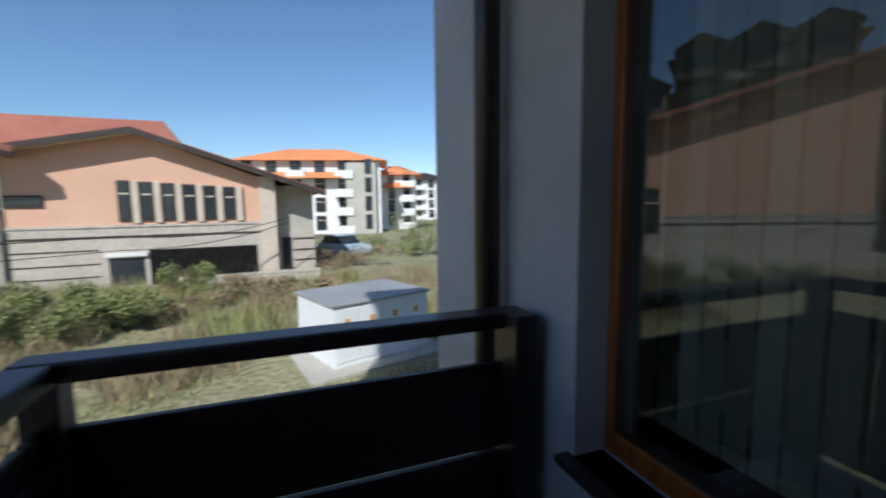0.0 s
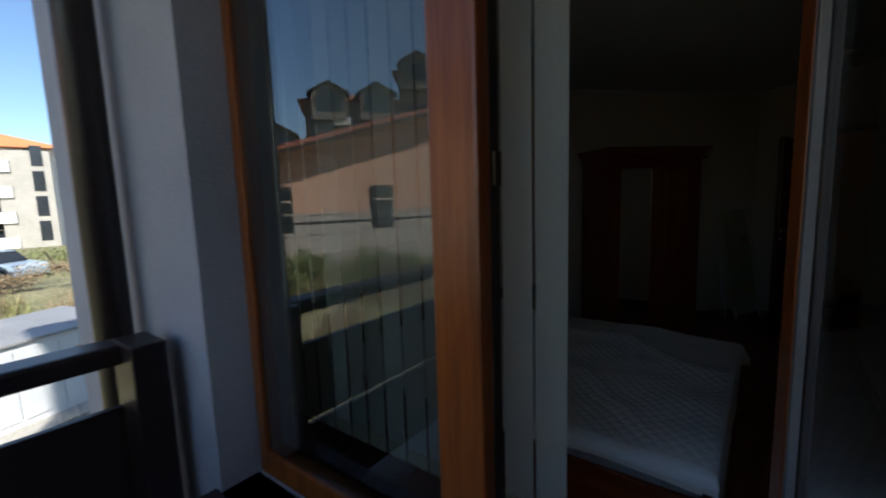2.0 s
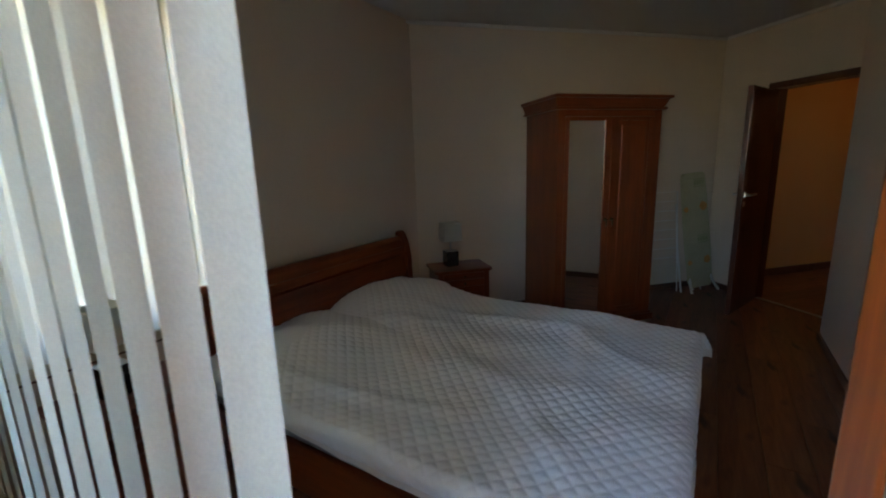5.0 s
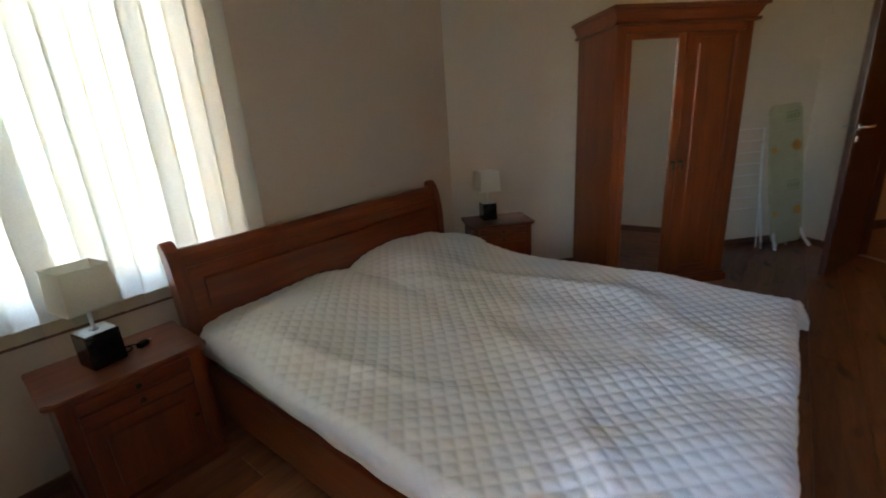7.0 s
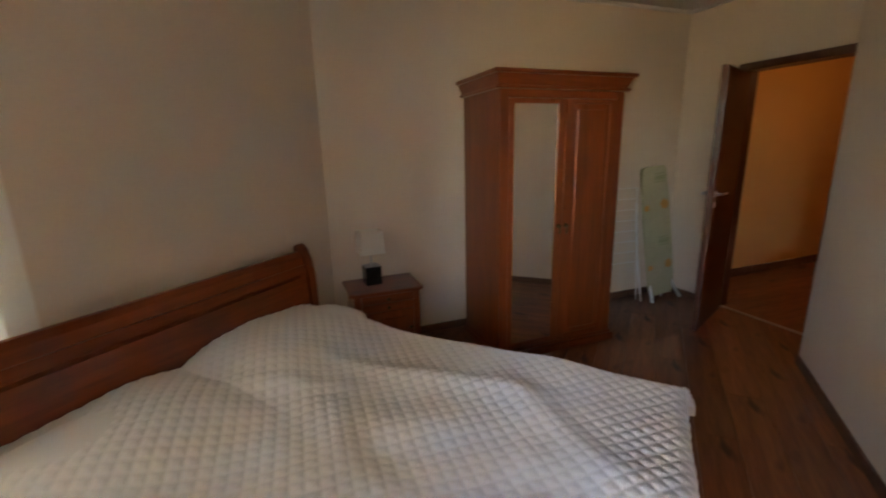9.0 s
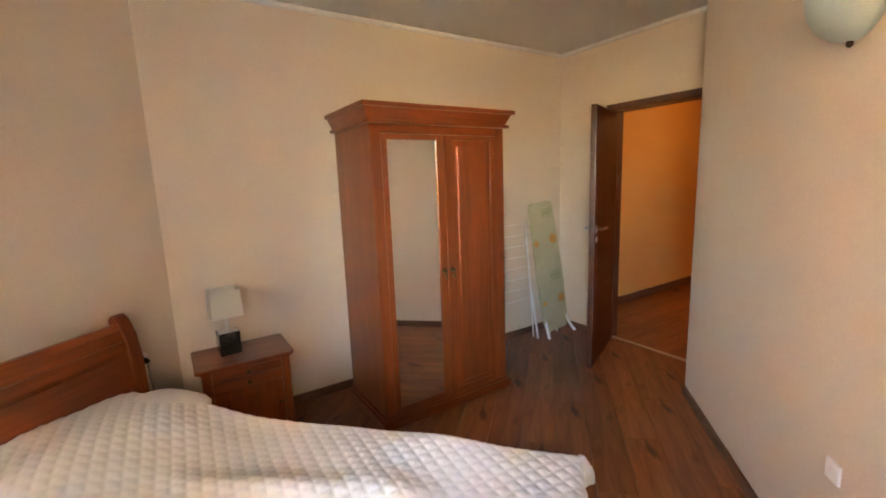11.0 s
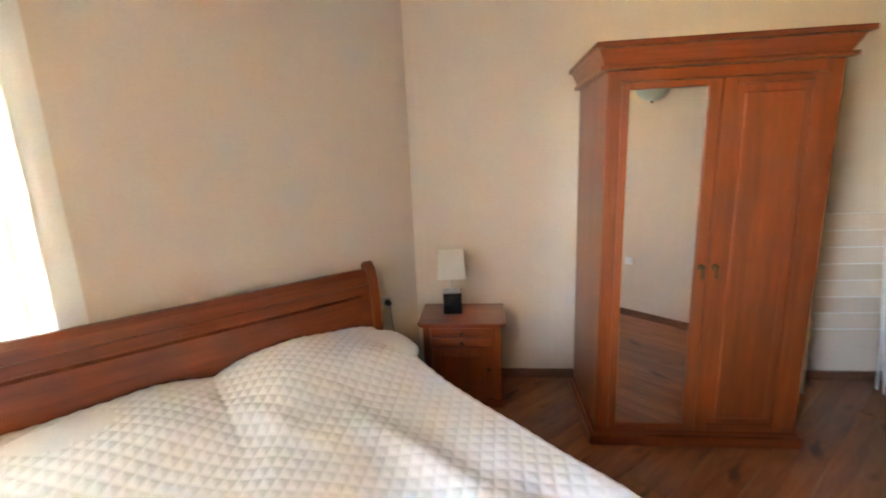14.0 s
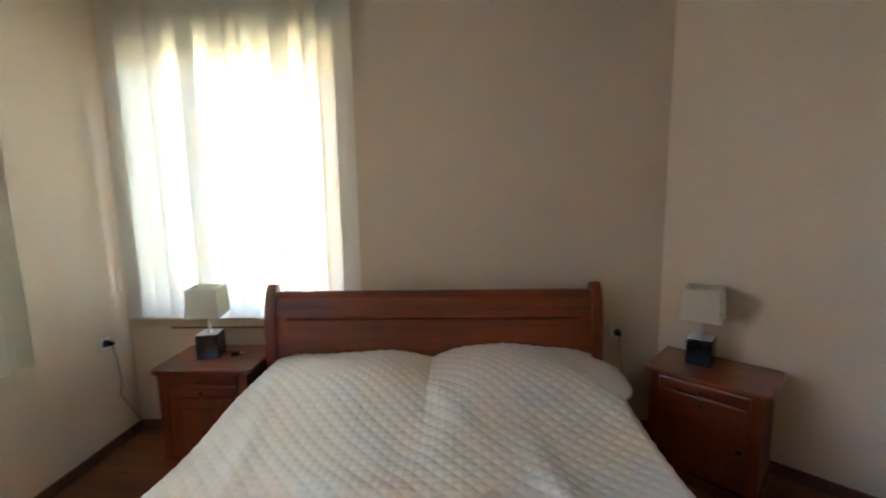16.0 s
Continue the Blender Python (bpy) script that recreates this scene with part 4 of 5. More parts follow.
b = bx(X_IN + 0.006, X_IN + 0.018, DOOR_Y1 + 0.02, Y_N, 0, 0.06)
bx(X_IN + 0.019, 4.42, Y_N - 0.013, Y_N, 0, 0.06, bm=b)
bx(X_IN + 0.02, 5.523, Y_S, Y_S + 0.013, 0, 0.06, bm=b)
bx(5.51, 5.523, -0.70, Y_S - 0.001, 0, 0.06, bm=b)
solid("baseboard", b, M_BASEB, "brown wooden baseboard", "baseboard", "structure")
b = bx(0.0, LEN - 0.014, 0.017, 0.03, 0, 0.06)
bx(LEN - 0.013, LEN, -D0 + 0.056, 0.03, 0, 0.06, bm=b)
bx(LEN + 0.16, LEN + 4.49, 0.012, 0.03, 0, 0.09, bm=b)
solid("baseboard", b, M_BASEB, "brown wooden baseboard", "baseboard", "structure", m=SLANT)
b = bx(-0.02, LEN - 0.002, 0.0, 0.03, CEIL - 0.03, CEIL - 0.001, 0.008)
bx(LEN - 0.03, LEN - 0.001, -1.95, -0.001, CEIL - 0.03, CEIL - 0.001, 0.008, bm=b)
solid("cornice", b, M_CEIL, "white cornice under the ceiling", "trim", "structure", m=SLANT)

# unseen warm ceiling fitting and point light, added to brighten the hallway
e = thing("ceiling_lamp", SLANT @ pose(LEN + 1.6, -1.1, CEIL), "round unseen ceiling lamp added to light the hallway warm", "lamp")
M_GLOW, _nt, _p = node_mat("hall_fill_glow")
_p.inputs["Emission Color"].default_value, _p.inputs["Emission Strength"].default_value = (1.0, 0.62, 0.26, 1), 0.07
part("shade", lathe([(0.05, -0.10), (0.12, -0.08), (0.16, -0.03), (0.16, -0.012)], 24), M_GLOW, e, "glowing shade of the added lamp", True)
part("mount", lathe([(0.165, -0.011), (0.165, -0.001)], 24), M_STEEL, e)
pl = new("hall_fill_light", bpy.data.lights.new("hall_fill_light", "POINT"))
pl.data.energy, pl.data.color, pl.data.shadow_soft_size = 0.085, (1.0, 0.60, 0.26), 0.12
pl.matrix_world = SLANT @ pose(LEN + 1.6, -1.1, CEIL - 0.25)

# ---- outdoors ----
b = bmesh.new()
R = 1500
gx = [-R, -300, -100] + [-60 + 3 * i for i in range(41)] + [100, 300, R]
gy = [-R, -300, -60] + [-30 + 3 * i for i in range(41)] + [130, 300, R]
vs = []
for y in gy:
    row = []
    for x in gx:
        d = math.hypot(x, y - 8)
        h = 0.25 * noise.noise((x * 0.15, y * 0.15, 0)) if 6 < d < 90 else 0
        row.append(b.verts.new((x, y, GROUND + h * min(1, max(0, (d - 6) / 10)))))
    vs.append(row)
for r0, r1 in zip(vs, vs[1:]):
    for i in range(len(gx) - 1):
        b.faces.new((r0[i], r0[i + 1], r1[i + 1], r1[i]))
solid("ground", b, M_GRASS, "dry grass and weeds on rough ground", "ground", "structure", smooth=True)
solid("concrete_pad", prism([(0.45, 9.15), (3.7, 10.2), (3.2, 12.6), (-0.1, 11.9)], GROUND - 0.05, GROUND + 0.06), M_CONCRETE, "pale concrete pad under the kiosk", "pavement", "structure")


def kiosk():
    a = math.degrees(math.atan2(0.75, 2.09))
    e = thing("transformer_kiosk", pose(0.95, 9.74, GROUND + 0.06, 0, 0, a), "white steel transformer kiosk with a grey sheet roof", "kiosk")
    w, d, h = 2.5, 1.95, 1.36
    part("body", bx(0, w, 0, d, 0, h, 0.02), M_KIOSK, e)
    for i in range(3):
        part("roof_panel", bx(i * w / 3 - (0.05 if i == 0 else -0.012), (i + 1) * w / 3 + (0.05 if i == 2 else -0.012), -0.06, d + 0.06, h + 0.002, h + 0.05, 0.01), M_KIOSKROOF, e)
    for i in range(4):
        dr = part("door", bx(0.06 + i * 0.6, 0.62 + i * 0.6, -0.018, -0.001, 0.12, h - 0.08, 0.006), M_KIOSK, e)
        part("sign", bx(0.27 + i * 0.6, 0.39 + i * 0.6, -0.024, -0.0185, 0.92, 1.06), M_MOTIF, dr, "yellow-brown warning sign")
    part("base", bx(-0.03, w + 0.03, -0.03, d + 0.03, -0.06, -0.001), M_CONCRETE, e)
    return e


kiosk()


M_CARPAINT = surface("pale_blue_car_paint", (0.42, 0.52, 0.62), (0.48, 0.58, 0.68), 0.25, 1, 30, 0.05, 0.02)


def parked_car(m):
    e = thing("parked_car", m, "pale blue hatchback parked beside the salmon house", "car")
    lower = [(-2.0, 0.25), (2.0, 0.25), (2.05, 0.62), (1.9, 0.80), (0.95, 0.90), (-1.85, 0.92), (-2.05, 0.65)]
    b = extrude_xz(lower, -0.84, 0.84)
    bmesh.ops.bevel(b, geom=b.edges[:], offset=0.05, segments=2, affect="EDGES")
    body = part("body", b, M_CARPAINT, e)
    b = extrude_xz([(-1.8, 0.90), (1.0, 0.90), (0.35, 1.40), (-1.3, 1.43)], -0.72, 0.72)
    bmesh.ops.bevel(b, geom=b.edges[:], offset=0.05, segments=2, affect="EDGES")
    part("cabin", b, M_DARKGLASS, e, "dark tinted glazing")
    part("roof", bx(-1.3, 0.35, -0.66, 0.66, 1.405, 1.45, 0.02), M_CARPAINT, e)
    for x in (-1.25, 1.3):
        for y in (-0.80, 0.80):
            wh = part("wheel", lathe([(0.30, -0.09), (0.31, -0.05), (0.31, 0.05), (0.30, 0.09)], 18), M_BLACK, e, "black tyre", True, pose(x, y, 0.31, 90))
            part("rim", lathe([(0.19, -0.095), (0.19, 0.095)], 14), M_STEEL, wh)
    for y in (-0.6, 0.6):
        part("headlight", bx(1.93, 2.03, y - 0.14, y + 0.14, 0.60, 0.74, 0.02), M_WHITEPL, body, "clear headlight")
    return e


parked_car(pose(3.9, 31.5, GROUND, 0, 0, -60))


def facade_window(parent, x0, x1, y, z0, z1, frame=0.07, label=""):
    w = part("window", bx(x0, x1, y - 0.03, y + 0.06, z0, z1), M_DARKTRIM, parent, label)
    part("pane", bx(x0 + frame, x1 - frame, y - 0.05, y - 0.031, z0 + frame, z1 - frame), M_DARKGLASS, w)
    if z1 - z0 > 1.5:
        part("bar", bx(x0 + frame, x1 - frame, y - 0.06, y - 0.051, z0 + 0.66 * (z1 - z0), z0 + 0.70 * (z1 - z0)), M_CREAMSTONE, w)
    return w


def pink_house():
    """The near gabled front, facing the balcony."""
    e = thing("pink_house", pose(-0.4, 23.9, GROUND, 0, 0, 5.5), "salmon rendered house with grey stone base and red roof", "house")
    L = 10.2                      # front runs along -x
    top = lambda x: 7.05 - 0.37 * (x + 5.6) if x > -5.6 else 7.05 + 0.22 * (x + 5.6)
    pts = [(-L, 2.8), (0.0, 2.8), (0.0, top(0.0) - 0.25), (-5.6, 6.8), (-L, top(-L) - 0.25)]
    part("wall", extrude_xz(pts, 0, 9), M_PINK, e)
    part("stone_base", bx(-L, 0.0, -0.05, 9.0, -0.3, 2.79), M_GREYSTONE, e)
    part("trim", bx(-L, 0.03, -0.10, -0.051, 2.70, 2.80), M_GREYSTONE, e)
    part("trim", bx(-L, 0.03, -0.09, -0.051, 2.25, 2.33), M_DARKTRIM, e)
    for z in (0.55, 1.1, 1.7):
        part("groove", bx(-L, -7.2, -0.075, -0.051, z, z + 0.05), M_DARKTRIM, e)
        part("groove", bx(0.9, 2.04, 0.80, 0.859, z + 0.1, z + 0.15), M_DARKTRIM, e)
    part("corner_pier", bx(-0.7, 0.05, -0.14, 0.9, -0.3, 5.0), M_CREAMSTONE, e)
    part("side_wing", bx(0.06, 2.0, 0.9, 8.0, -0.3, 4.6), M_CONCRETE, e)
    part("side_wing_base", bx(0.06, 2.02, 0.86, 8.0, -0.3, 2.3), M_GREYSTONE, e)
    # two flat dark panels on the stone stand for shade inside open fronts
    part("opening", bx(0.35, 0.8, 0.80, 0.859, -0.1, 1.9), M_DARKGLASS, e)
    part("porch_shade_panel", bx(-5.4, -0.9, -0.06, -0.049, 0.0, 1.65), M_BLACK, e, "flat black panel for the shade inside the open garage")
    part("porch_window", bx(-6.9, -5.6, -0.065, -0.052, 0.1, 1.3), M_DARKGLASS, e)
    part("lintel", bx(-7.0, -5.45, -0.22, -0.051, 1.4, 1.55), M_WHITEWALL, e)
    for i in range(6):
        x = -6.4 + i * 0.83
        facade_window(e, x, x + 0.50, -0.04, 2.95, 4.75 - 0.05 * i)
        part("pilaster", bx(x + 0.53, x + 0.80, -0.16, -0.001, 2.86, 4.75 - 0.05 * i, 0.03), M_CREAMSTONE, e)
    facade_window(e, -11.4 + 1.25, -11.4 + 2.5, -0.04, 3.6, 4.1)
    # roof: right slope, left slope, dark barge boards, hip behind
    def slope(x0, z0, x1, z1, th, y0, y1):
        return extrude_xz([(x0, z0), (x1, z1), (x1, z1 + th), (x0, z0 + th)], y0, y1)
    xr = 2.4
    part("roof", slope(-5.6, 6.86, xr, 6.86 - 0.335 * (xr + 5.6), 0.14, -0.8, 9.5), M_ROOFRED, e)
    part("roof", slope(-L - 0.3, 6.86 - 0.22 * (L - 5.3), -5.601, 6.86, 0.14, -0.8, 9.5), M_ROOFRED, e)
    part("barge_board", slope(-5.6, 6.72, xr + 0.02, 6.72 - 0.335 * (xr + 5.62), 0.24, -0.86, -0.801), M_DARKTRIM, e)
    part("barge_board", slope(-L - 0.3, 6.72 - 0.22 * (L - 5.3), -5.601, 6.72, 0.24, -0.86, -0.801), M_DARKTRIM, e)
    part("soffit", slope(-5.6, 6.76, xr - 0.03, 6.76 - 0.335 * (xr + 5.57), 0.06, -0.79, -0.02), M_CREAMSTONE, e, "cream boarded soffit")
    part("soffit", slope(-L - 0.28, 6.76 - 0.22 * (L - 5.32), -5.601, 6.76, 0.06, -0.79, -0.02), M_CREAMSTONE, e, "cream boarded soffit")
    b = bmesh.new()
    base = [b.verts.new(v) for v in ((-L - 2, 3.0, 6.4), (-4.2, 3.0, 6.9), (-4.2, 9.4, 6.9), (-L - 2, 9.4, 6.4))]
    rd = [b.verts.new(v) for v in ((-L - 2, 6.0, 8.3), (-5.2, 6.0, 8.4))]
    b.faces.new((base[0], base[1], rd[1], rd[0]))
    b.faces.new((base[1], base[2], rd[1]))
    b.faces.new((base[2], base[3], rd[0], rd[1]))
    b.faces.new((base[3], base[0], rd[0]))
    b.faces.new(base[::-1])
    part("upper_roof", b, M_ROOFRED, e)
    return e


pink_house()


def long_wing():
    """The long wing to the west, its roof rising away from the gabled front."""
    e = thing("pink_wing", pose(-10.6, 22.7, GROUND, 0, 0, 25), "long salmon rendered wing with red roof and stone base", "house")
    L = 26.0
    z = lambda x: 5.75 - 0.285 * x
    part("wall", extrude_xz([(-L, 2.8), (0, 2.8), (0, z(0)), (-L, z(-L))], 0, 8), M_PINK, e)
    part("stone_base", bx(-L, 0, -0.05, 8, -0.3, 2.79), M_GREYSTONE, e)
    part("trim", bx(-L, 0, -0.09, -0.051, 2.66, 2.79), M_GREYSTONE, e)
    part("trim", bx(-L, 0, -0.08, -0.051, 2.18, 2.28), M_DARKTRIM, e)
    part("roof", extrude_xz([(-L - 1, z(-L - 1)), (0.6, z(0.6)), (0.6, z(0.6) + 0.35), (-L - 1, z(-L - 1) + 0.35)], -1.5, 9), M_ROOFRED, e)
    part("barge_board", extrude_xz([(-L - 1, z(-L - 1) - 0.1), (0.6, z(0.6) - 0.1), (0.6, z(0.6) + 0.1), (-L - 1, z(-L - 1) + 0.1)], -1.55, -1.501), M_DARKTRIM, e)
    for x in (-0.9, -6.9):
        facade_window(e, x - 0.9, x + 0.5, -0.04, 1.7, 4.3)
    part("pier", bx(-L + 4.6, -L + 6.0, -0.6, -0.051, -0.3, z(-20) + 0.2), M_PINK, e)
    return e


long_wing()


def stone_wall(m, n, h, label):
    e = thing("yard_wall", m, label, "wall")
    rnd = random.Random(n)
    for i in range(n):
        top = h + 0.1 * math.sin(3.1 * i)
        z = -0.2
        while z < top - 0.06:
            z1 = min(top, z + rnd.uniform(0.24, 0.34))
            x = -1.5 * i
            while x > -1.5 * i - 1.49:
                x1 = max(-1.5 * i - 1.5, x - rnd.uniform(0.35, 0.8))
                part("stone", bx(x1 + 0.008, x - 0.008, 0.02 * rnd.random(), 0.35, z + 0.006, z1 - 0.006, 0.015, seg=1), M_GREYSTONE, e)
                x = x1
            z = z1
    return e


stone_wall(pose(-10.2, 19.0, GROUND, 0, 0, 22), 14, 0.9, "low grey stone yard wall with cables above")
stone_wall(pose(1.6, 22.3, GROUND, 0, 0, 6), 4, 0.5, "low grey stone wall before the salmon house")


def cable(name, p0, p1, sag, label):
    pts = []
    for i in range(13):
        t = i / 12
        p = Vector(p0).lerp(Vector(p1), t)
        p.z -= sag * 4 * t * (1 - t)
        pts.append(p)
    return solid(name, tube(pts, 0.018, 6), M_BLACK, label, "cable", smooth=True)


cable("overhead_cable", (-26, 14.0, 0.55), (-6.0, 20.5, 0.45), 0.2, "black overhead cable sagging before the pink house")
cable("overhead_cable", (-6.0, 20.5, 0.45), (0.2, 22.8, 1.0), 0.35, "black overhead cable sagging before the pink house")
cable("overhead_cable", (-26, 14.0, 0.2), (-6.0, 20.5, -0.1), 0.3, "black overhead cable sagging before the pink house")
cable("overhead_cable", (-6.0, 20.5, -0.1), (0.2, 23.0, 0.75), 0.3, "black overhead cable sagging before the pink house")


def apartments(name, m, w, d, h, floors, bays, label, tower=True, roof=None, dormers=0):
    e = thing(name, m, label, "apartment building")
    wall_mat = M_SLATE if dormers else M_WHITEWALL
    part("wall", bx(0, w, 0, d, 0, h), wall_mat, e)
    fh = h / floors
    for f in range(floors):
        for k in range(bays):
            x0 = w * (k + 0.18) / bays
            x1 = w * (k + 0.62) / bays
            facade_window(e, x0, x1, -0.02, f * fh + 0.5, f * fh + 2.3, 0.12)
            if k % 2 == 0:
                bal = part("balcony", bx(x0 - 0.35, x1 + 0.6, -1.1, -0.052, f * fh + 0.05, f * fh + 1.05), M_WHITEWALL, e)
                # dark sheet on the solid balcony box paints the shade of its hollow
                part("balcony_shade_sheet", bx(x0 - 0.25, x1 + 0.5, -1.0, -0.053, f * fh + 1.051, f * fh + 1.06), M_DARKTRIM, bal)
    b = bmesh.new()
    o = 0.9
    base = [b.verts.new(v) for v in ((-o, -o, h), (w + o, -o, h), (w + o, d + o, h), (-o, d + o, h))]
    rd = [b.verts.new(v) for v in ((d * 0.5, d / 2, h + d * 0.2), (w - d * 0.5, d / 2, h + d * 0.2))]
    b.faces.new((base[0], base[1], rd[1], rd[0]))
    b.faces.new((base[1], base[2], rd[1]))
    b.faces.new((base[2], base[3], rd[0], rd[1]))
    b.faces.new((base[3], base[0], rd[0]))
    b.faces.new(base[::-1])
    part("roof", b, roof or M_ROOFORANGE, e)
    if roof is None:
        z = h - fh * 0.95
        part("skirt_roof", extrude_yz([(-1.5, z), (-0.051, z), (-0.051, z + 0.75)], 0.4, w - (4.6 if tower else 0.4)), M_ROOFORANGE, e)
    if tower:
        t = part("stone_tower", bx(w - 4.2, w - 0.6, -0.9, 3, 0, h - 0.3), M_CONCRETE, e, "stone-clad stair tower")
        for f in range(floors):
            part("tower_window", bx(w - 1.9, w - 1.1, -0.95, -0.901, f * fh + 0.6, f * fh + 2.4), M_DARKGLASS, t)
    for k in range(dormers):
        x = w * (k + 0.5) / dormers
        b = extrude_xz([(x - 2.2, h - 2.6), (x + 2.2, h - 2.6), (x + 2.2, h + 0.6), (x + 1.2, h + 1.5), (x, h + 1.8), (x - 1.2, h + 1.5), (x - 2.2, h + 0.6)], -1.6, 4)
        dm = part("dormer", b, wall_mat, e)
        part("dormer_window", extrude_xz([(x - 1.7, h - 1.6), (x + 1.7, h - 1.6), (x + 1.7, h + 0.4), (x, h + 1.2), (x - 1.7, h + 0.4)], -1.65, -1.601), M_DARKGLASS, dm)
        part("dormer_roof", extrude_xz([(x - 2.7, h + 0.5), (x, h + 1.9), (x + 2.7, h + 0.5), (x + 2.7, h + 0.8), (x, h + 2.25), (x - 2.7, h + 0.8)], -2.0, 4.2), M_DARKTRIM, dm)
    return e


apartments("apartment_block", pose(-5.2, 57.5, GROUND, 0, 0, -12), 17.0, 10, 9.0, 4, 6, "white apartment block with orange roof and stone tower")
apartments("apartment_block", pose(11.6, 62.0, GROUND, 0, 0, -16), 6.5, 8, 7.8, 4, 3, "white apartment block with orange roof", tower=False)
apartments("apartment_block", pose(22.0, 95.0, GROUND, 0, 0, -10), 14.0, 10, 9.0, 4, 5, "distant white apartment block with dark roof", tower=False, roof=M_DARKTRIM)
apartments("apartment_block", pose(-53.0, 28.2, GROUND, 0, 0, 54), 16.6, 10, 20.5, 6, 4, "tall apartment block with arched dormers", tower=False, roof=M_ROOFRED, dormers=3)
apartments("apartment_block", pose(-43.2, 41.7, GROUND, 0, 0, 39.5), 12.5, 10, 16.5, 5, 4, "tall apartment block with arched dormers", tower=False, roof=M_ROOFRED, dormers=2)
apartments("apartment_block", pose(-33.5, 49.7, GROUND, 0, 0, 31), 7.3, 9, 11.0, 4, 3, "apartment block with an arched dormer", tower=False, roof=M_ROOFRED, dormers=1)


# ---- plants ----
def leaf_mat(name, a, b):
    m = surface(name, a, b, 0.8, 6, 30, 0.3, 0.1)
    nt = m.node_tree
    p = nt.nodes["Principled BSDF"]
    geo = nt.nodes.new("ShaderNodeNewGeometry")
    src = p.inputs["Base Color"].links[0].from_socket
    hsv = nt.nodes.new("ShaderNodeHueSaturation")
    mr = nt.nodes.new("ShaderNodeMapRange")
    mr.inputs[3].default_value, mr.inputs[4].default_value = 0.55, 1.5
    nt.links.new(geo.outputs["Random Per Island"], mr.inputs[0])
    nt.links.new(mr.outputs[0], hsv.inputs["Value"])
    nt.links.new(src, hsv.inputs["Color"])
    nt.links.new(hsv.outputs[0], p.inputs["Base Color"])
    return m


M_LEAF = leaf_mat("green_leaves", (0.13, 0.155, 0.045), (0.27, 0.28, 0.10))
M_LEAFDRY = leaf_mat("dry_weeds", (0.22, 0.15, 0.09), (0.36, 0.27, 0.15))
M_BLADE = leaf_mat("grass_blades", (0.17, 0.21, 0.06), (0.36, 0.34, 0.14))
M_BARK = surface("grey_bark", (0.07, 0.05, 0.035), (0.13, 0.10, 0.07), 0.9, 6, 40, 0.3, 0.4)


def leaf_cloud(rnd, centre, size, n, leaf):
    vs, fs = [], []
    lobes = [(Vector((rnd.uniform(-0.9, 0.9) * size[0], rnd.uniform(-0.9, 0.9) * size[1], rnd.uniform(0.05, 0.8) * size[2])), rnd.uniform(0.16, 0.42)) for _ in range(16)]
    for _ in range(n):
        c, r = rnd.choice(lobes)
        d = Vector((rnd.gauss(0, 1), rnd.gauss(0, 1), rnd.gauss(0, 1))).normalized() * (rnd.random() ** 0.4) * r
        p = Vector(centre) + c + Vector((d.x * size[0], d.y * size[1], d.z * size[2] * 0.8))
        if p.z < centre[2] + 0.02:
            p.z = centre[2] + 0.02 + 0.1 * rnd.random()
        a = Vector((rnd.gauss(0, 1), rnd.gauss(0, 1), rnd.gauss(0, 1))).normalized()
        s = a.orthogonal().normalized()
        k = leaf * rnd.uniform(0.6, 1.4)
        i = len(vs)
        vs += [p - a * k, p + s * k * 0.45, p + a * k, p - s * k * 0.45]
        fs.append((i, i + 1, i + 2, i + 3))
    return vs, fs


def bush(x, y, size, n, material, label, seed, leaf=0.07):
    rnd = random.Random(seed)
    e = thing("bush", pose(x, y, GROUND - 0.05), label, "bush")
    for k in range(6):
        tx, ty = rnd.uniform(-0.5, 0.5) * size[0], rnd.uniform(-0.5, 0.5) * size[1]
        b = tube([(tx * 0.2, ty * 0.2, 0), (tx * 0.6, ty * 0.6, size[2] * 0.35), (tx, ty, size[2] * 0.75)], 0.014, 5)
        part("stem", b, M_BARK, e)
    vs, fs = leaf_cloud(rnd, (0, 0, 0), size, int(n * 1.8), leaf)
    me = bpy.data.meshes.new("leaves")
    me.from_pydata(vs, [], fs)
    me.materials.append(material)
    ob = new("leaves", me)
    ob.parent = e
    return e


BUSHES = [(-6.3, 14.6, (1.5, 1.2, 1.6), 3800, 0), (-4.3, 15.2, (1.2, 1.0, 1.3), 2600, 0), (-8.6, 16.0, (1.6, 1.3, 1.5), 3000, 0),
          (-3.6, 20.0, (0.9, 0.8, 1.7), 1900, 0), (-1.8, 18.0, (1.4, 1.0, 1.1), 2200, 1), (-3.6, 16.4, (1.3, 0.9, 0.9), 1800, 1),
          (0.4, 17.5, (1.3, 1.0, 1.0), 1700, 1), (2.8, 26.0, (2.5, 1.8, 1.4), 2200, 1), (6.5, 31.0, (2.6, 2.0, 1.8), 2200, 0),
          (4.0, 34.0, (3.0, 2.0, 1.4), 1800, 0), (-11.5, 14.0, (1.8, 1.5, 1.5), 2400, 0), (-14.5, 12.0, (1.7, 1.5, 1.3), 2000, 0), (9.5, 30.0, (2.0, 2.0, 3.4), 2600, 0)]
for i, (x, y, size, n, k) in enumerate(BUSHES):
    bush(x, y, size, n, M_LEAFDRY if k else M_LEAF, "dry reddish-brown weed thicket on the lot" if k else "green shrub on the overgrown lot", 20 + i, 0.055)

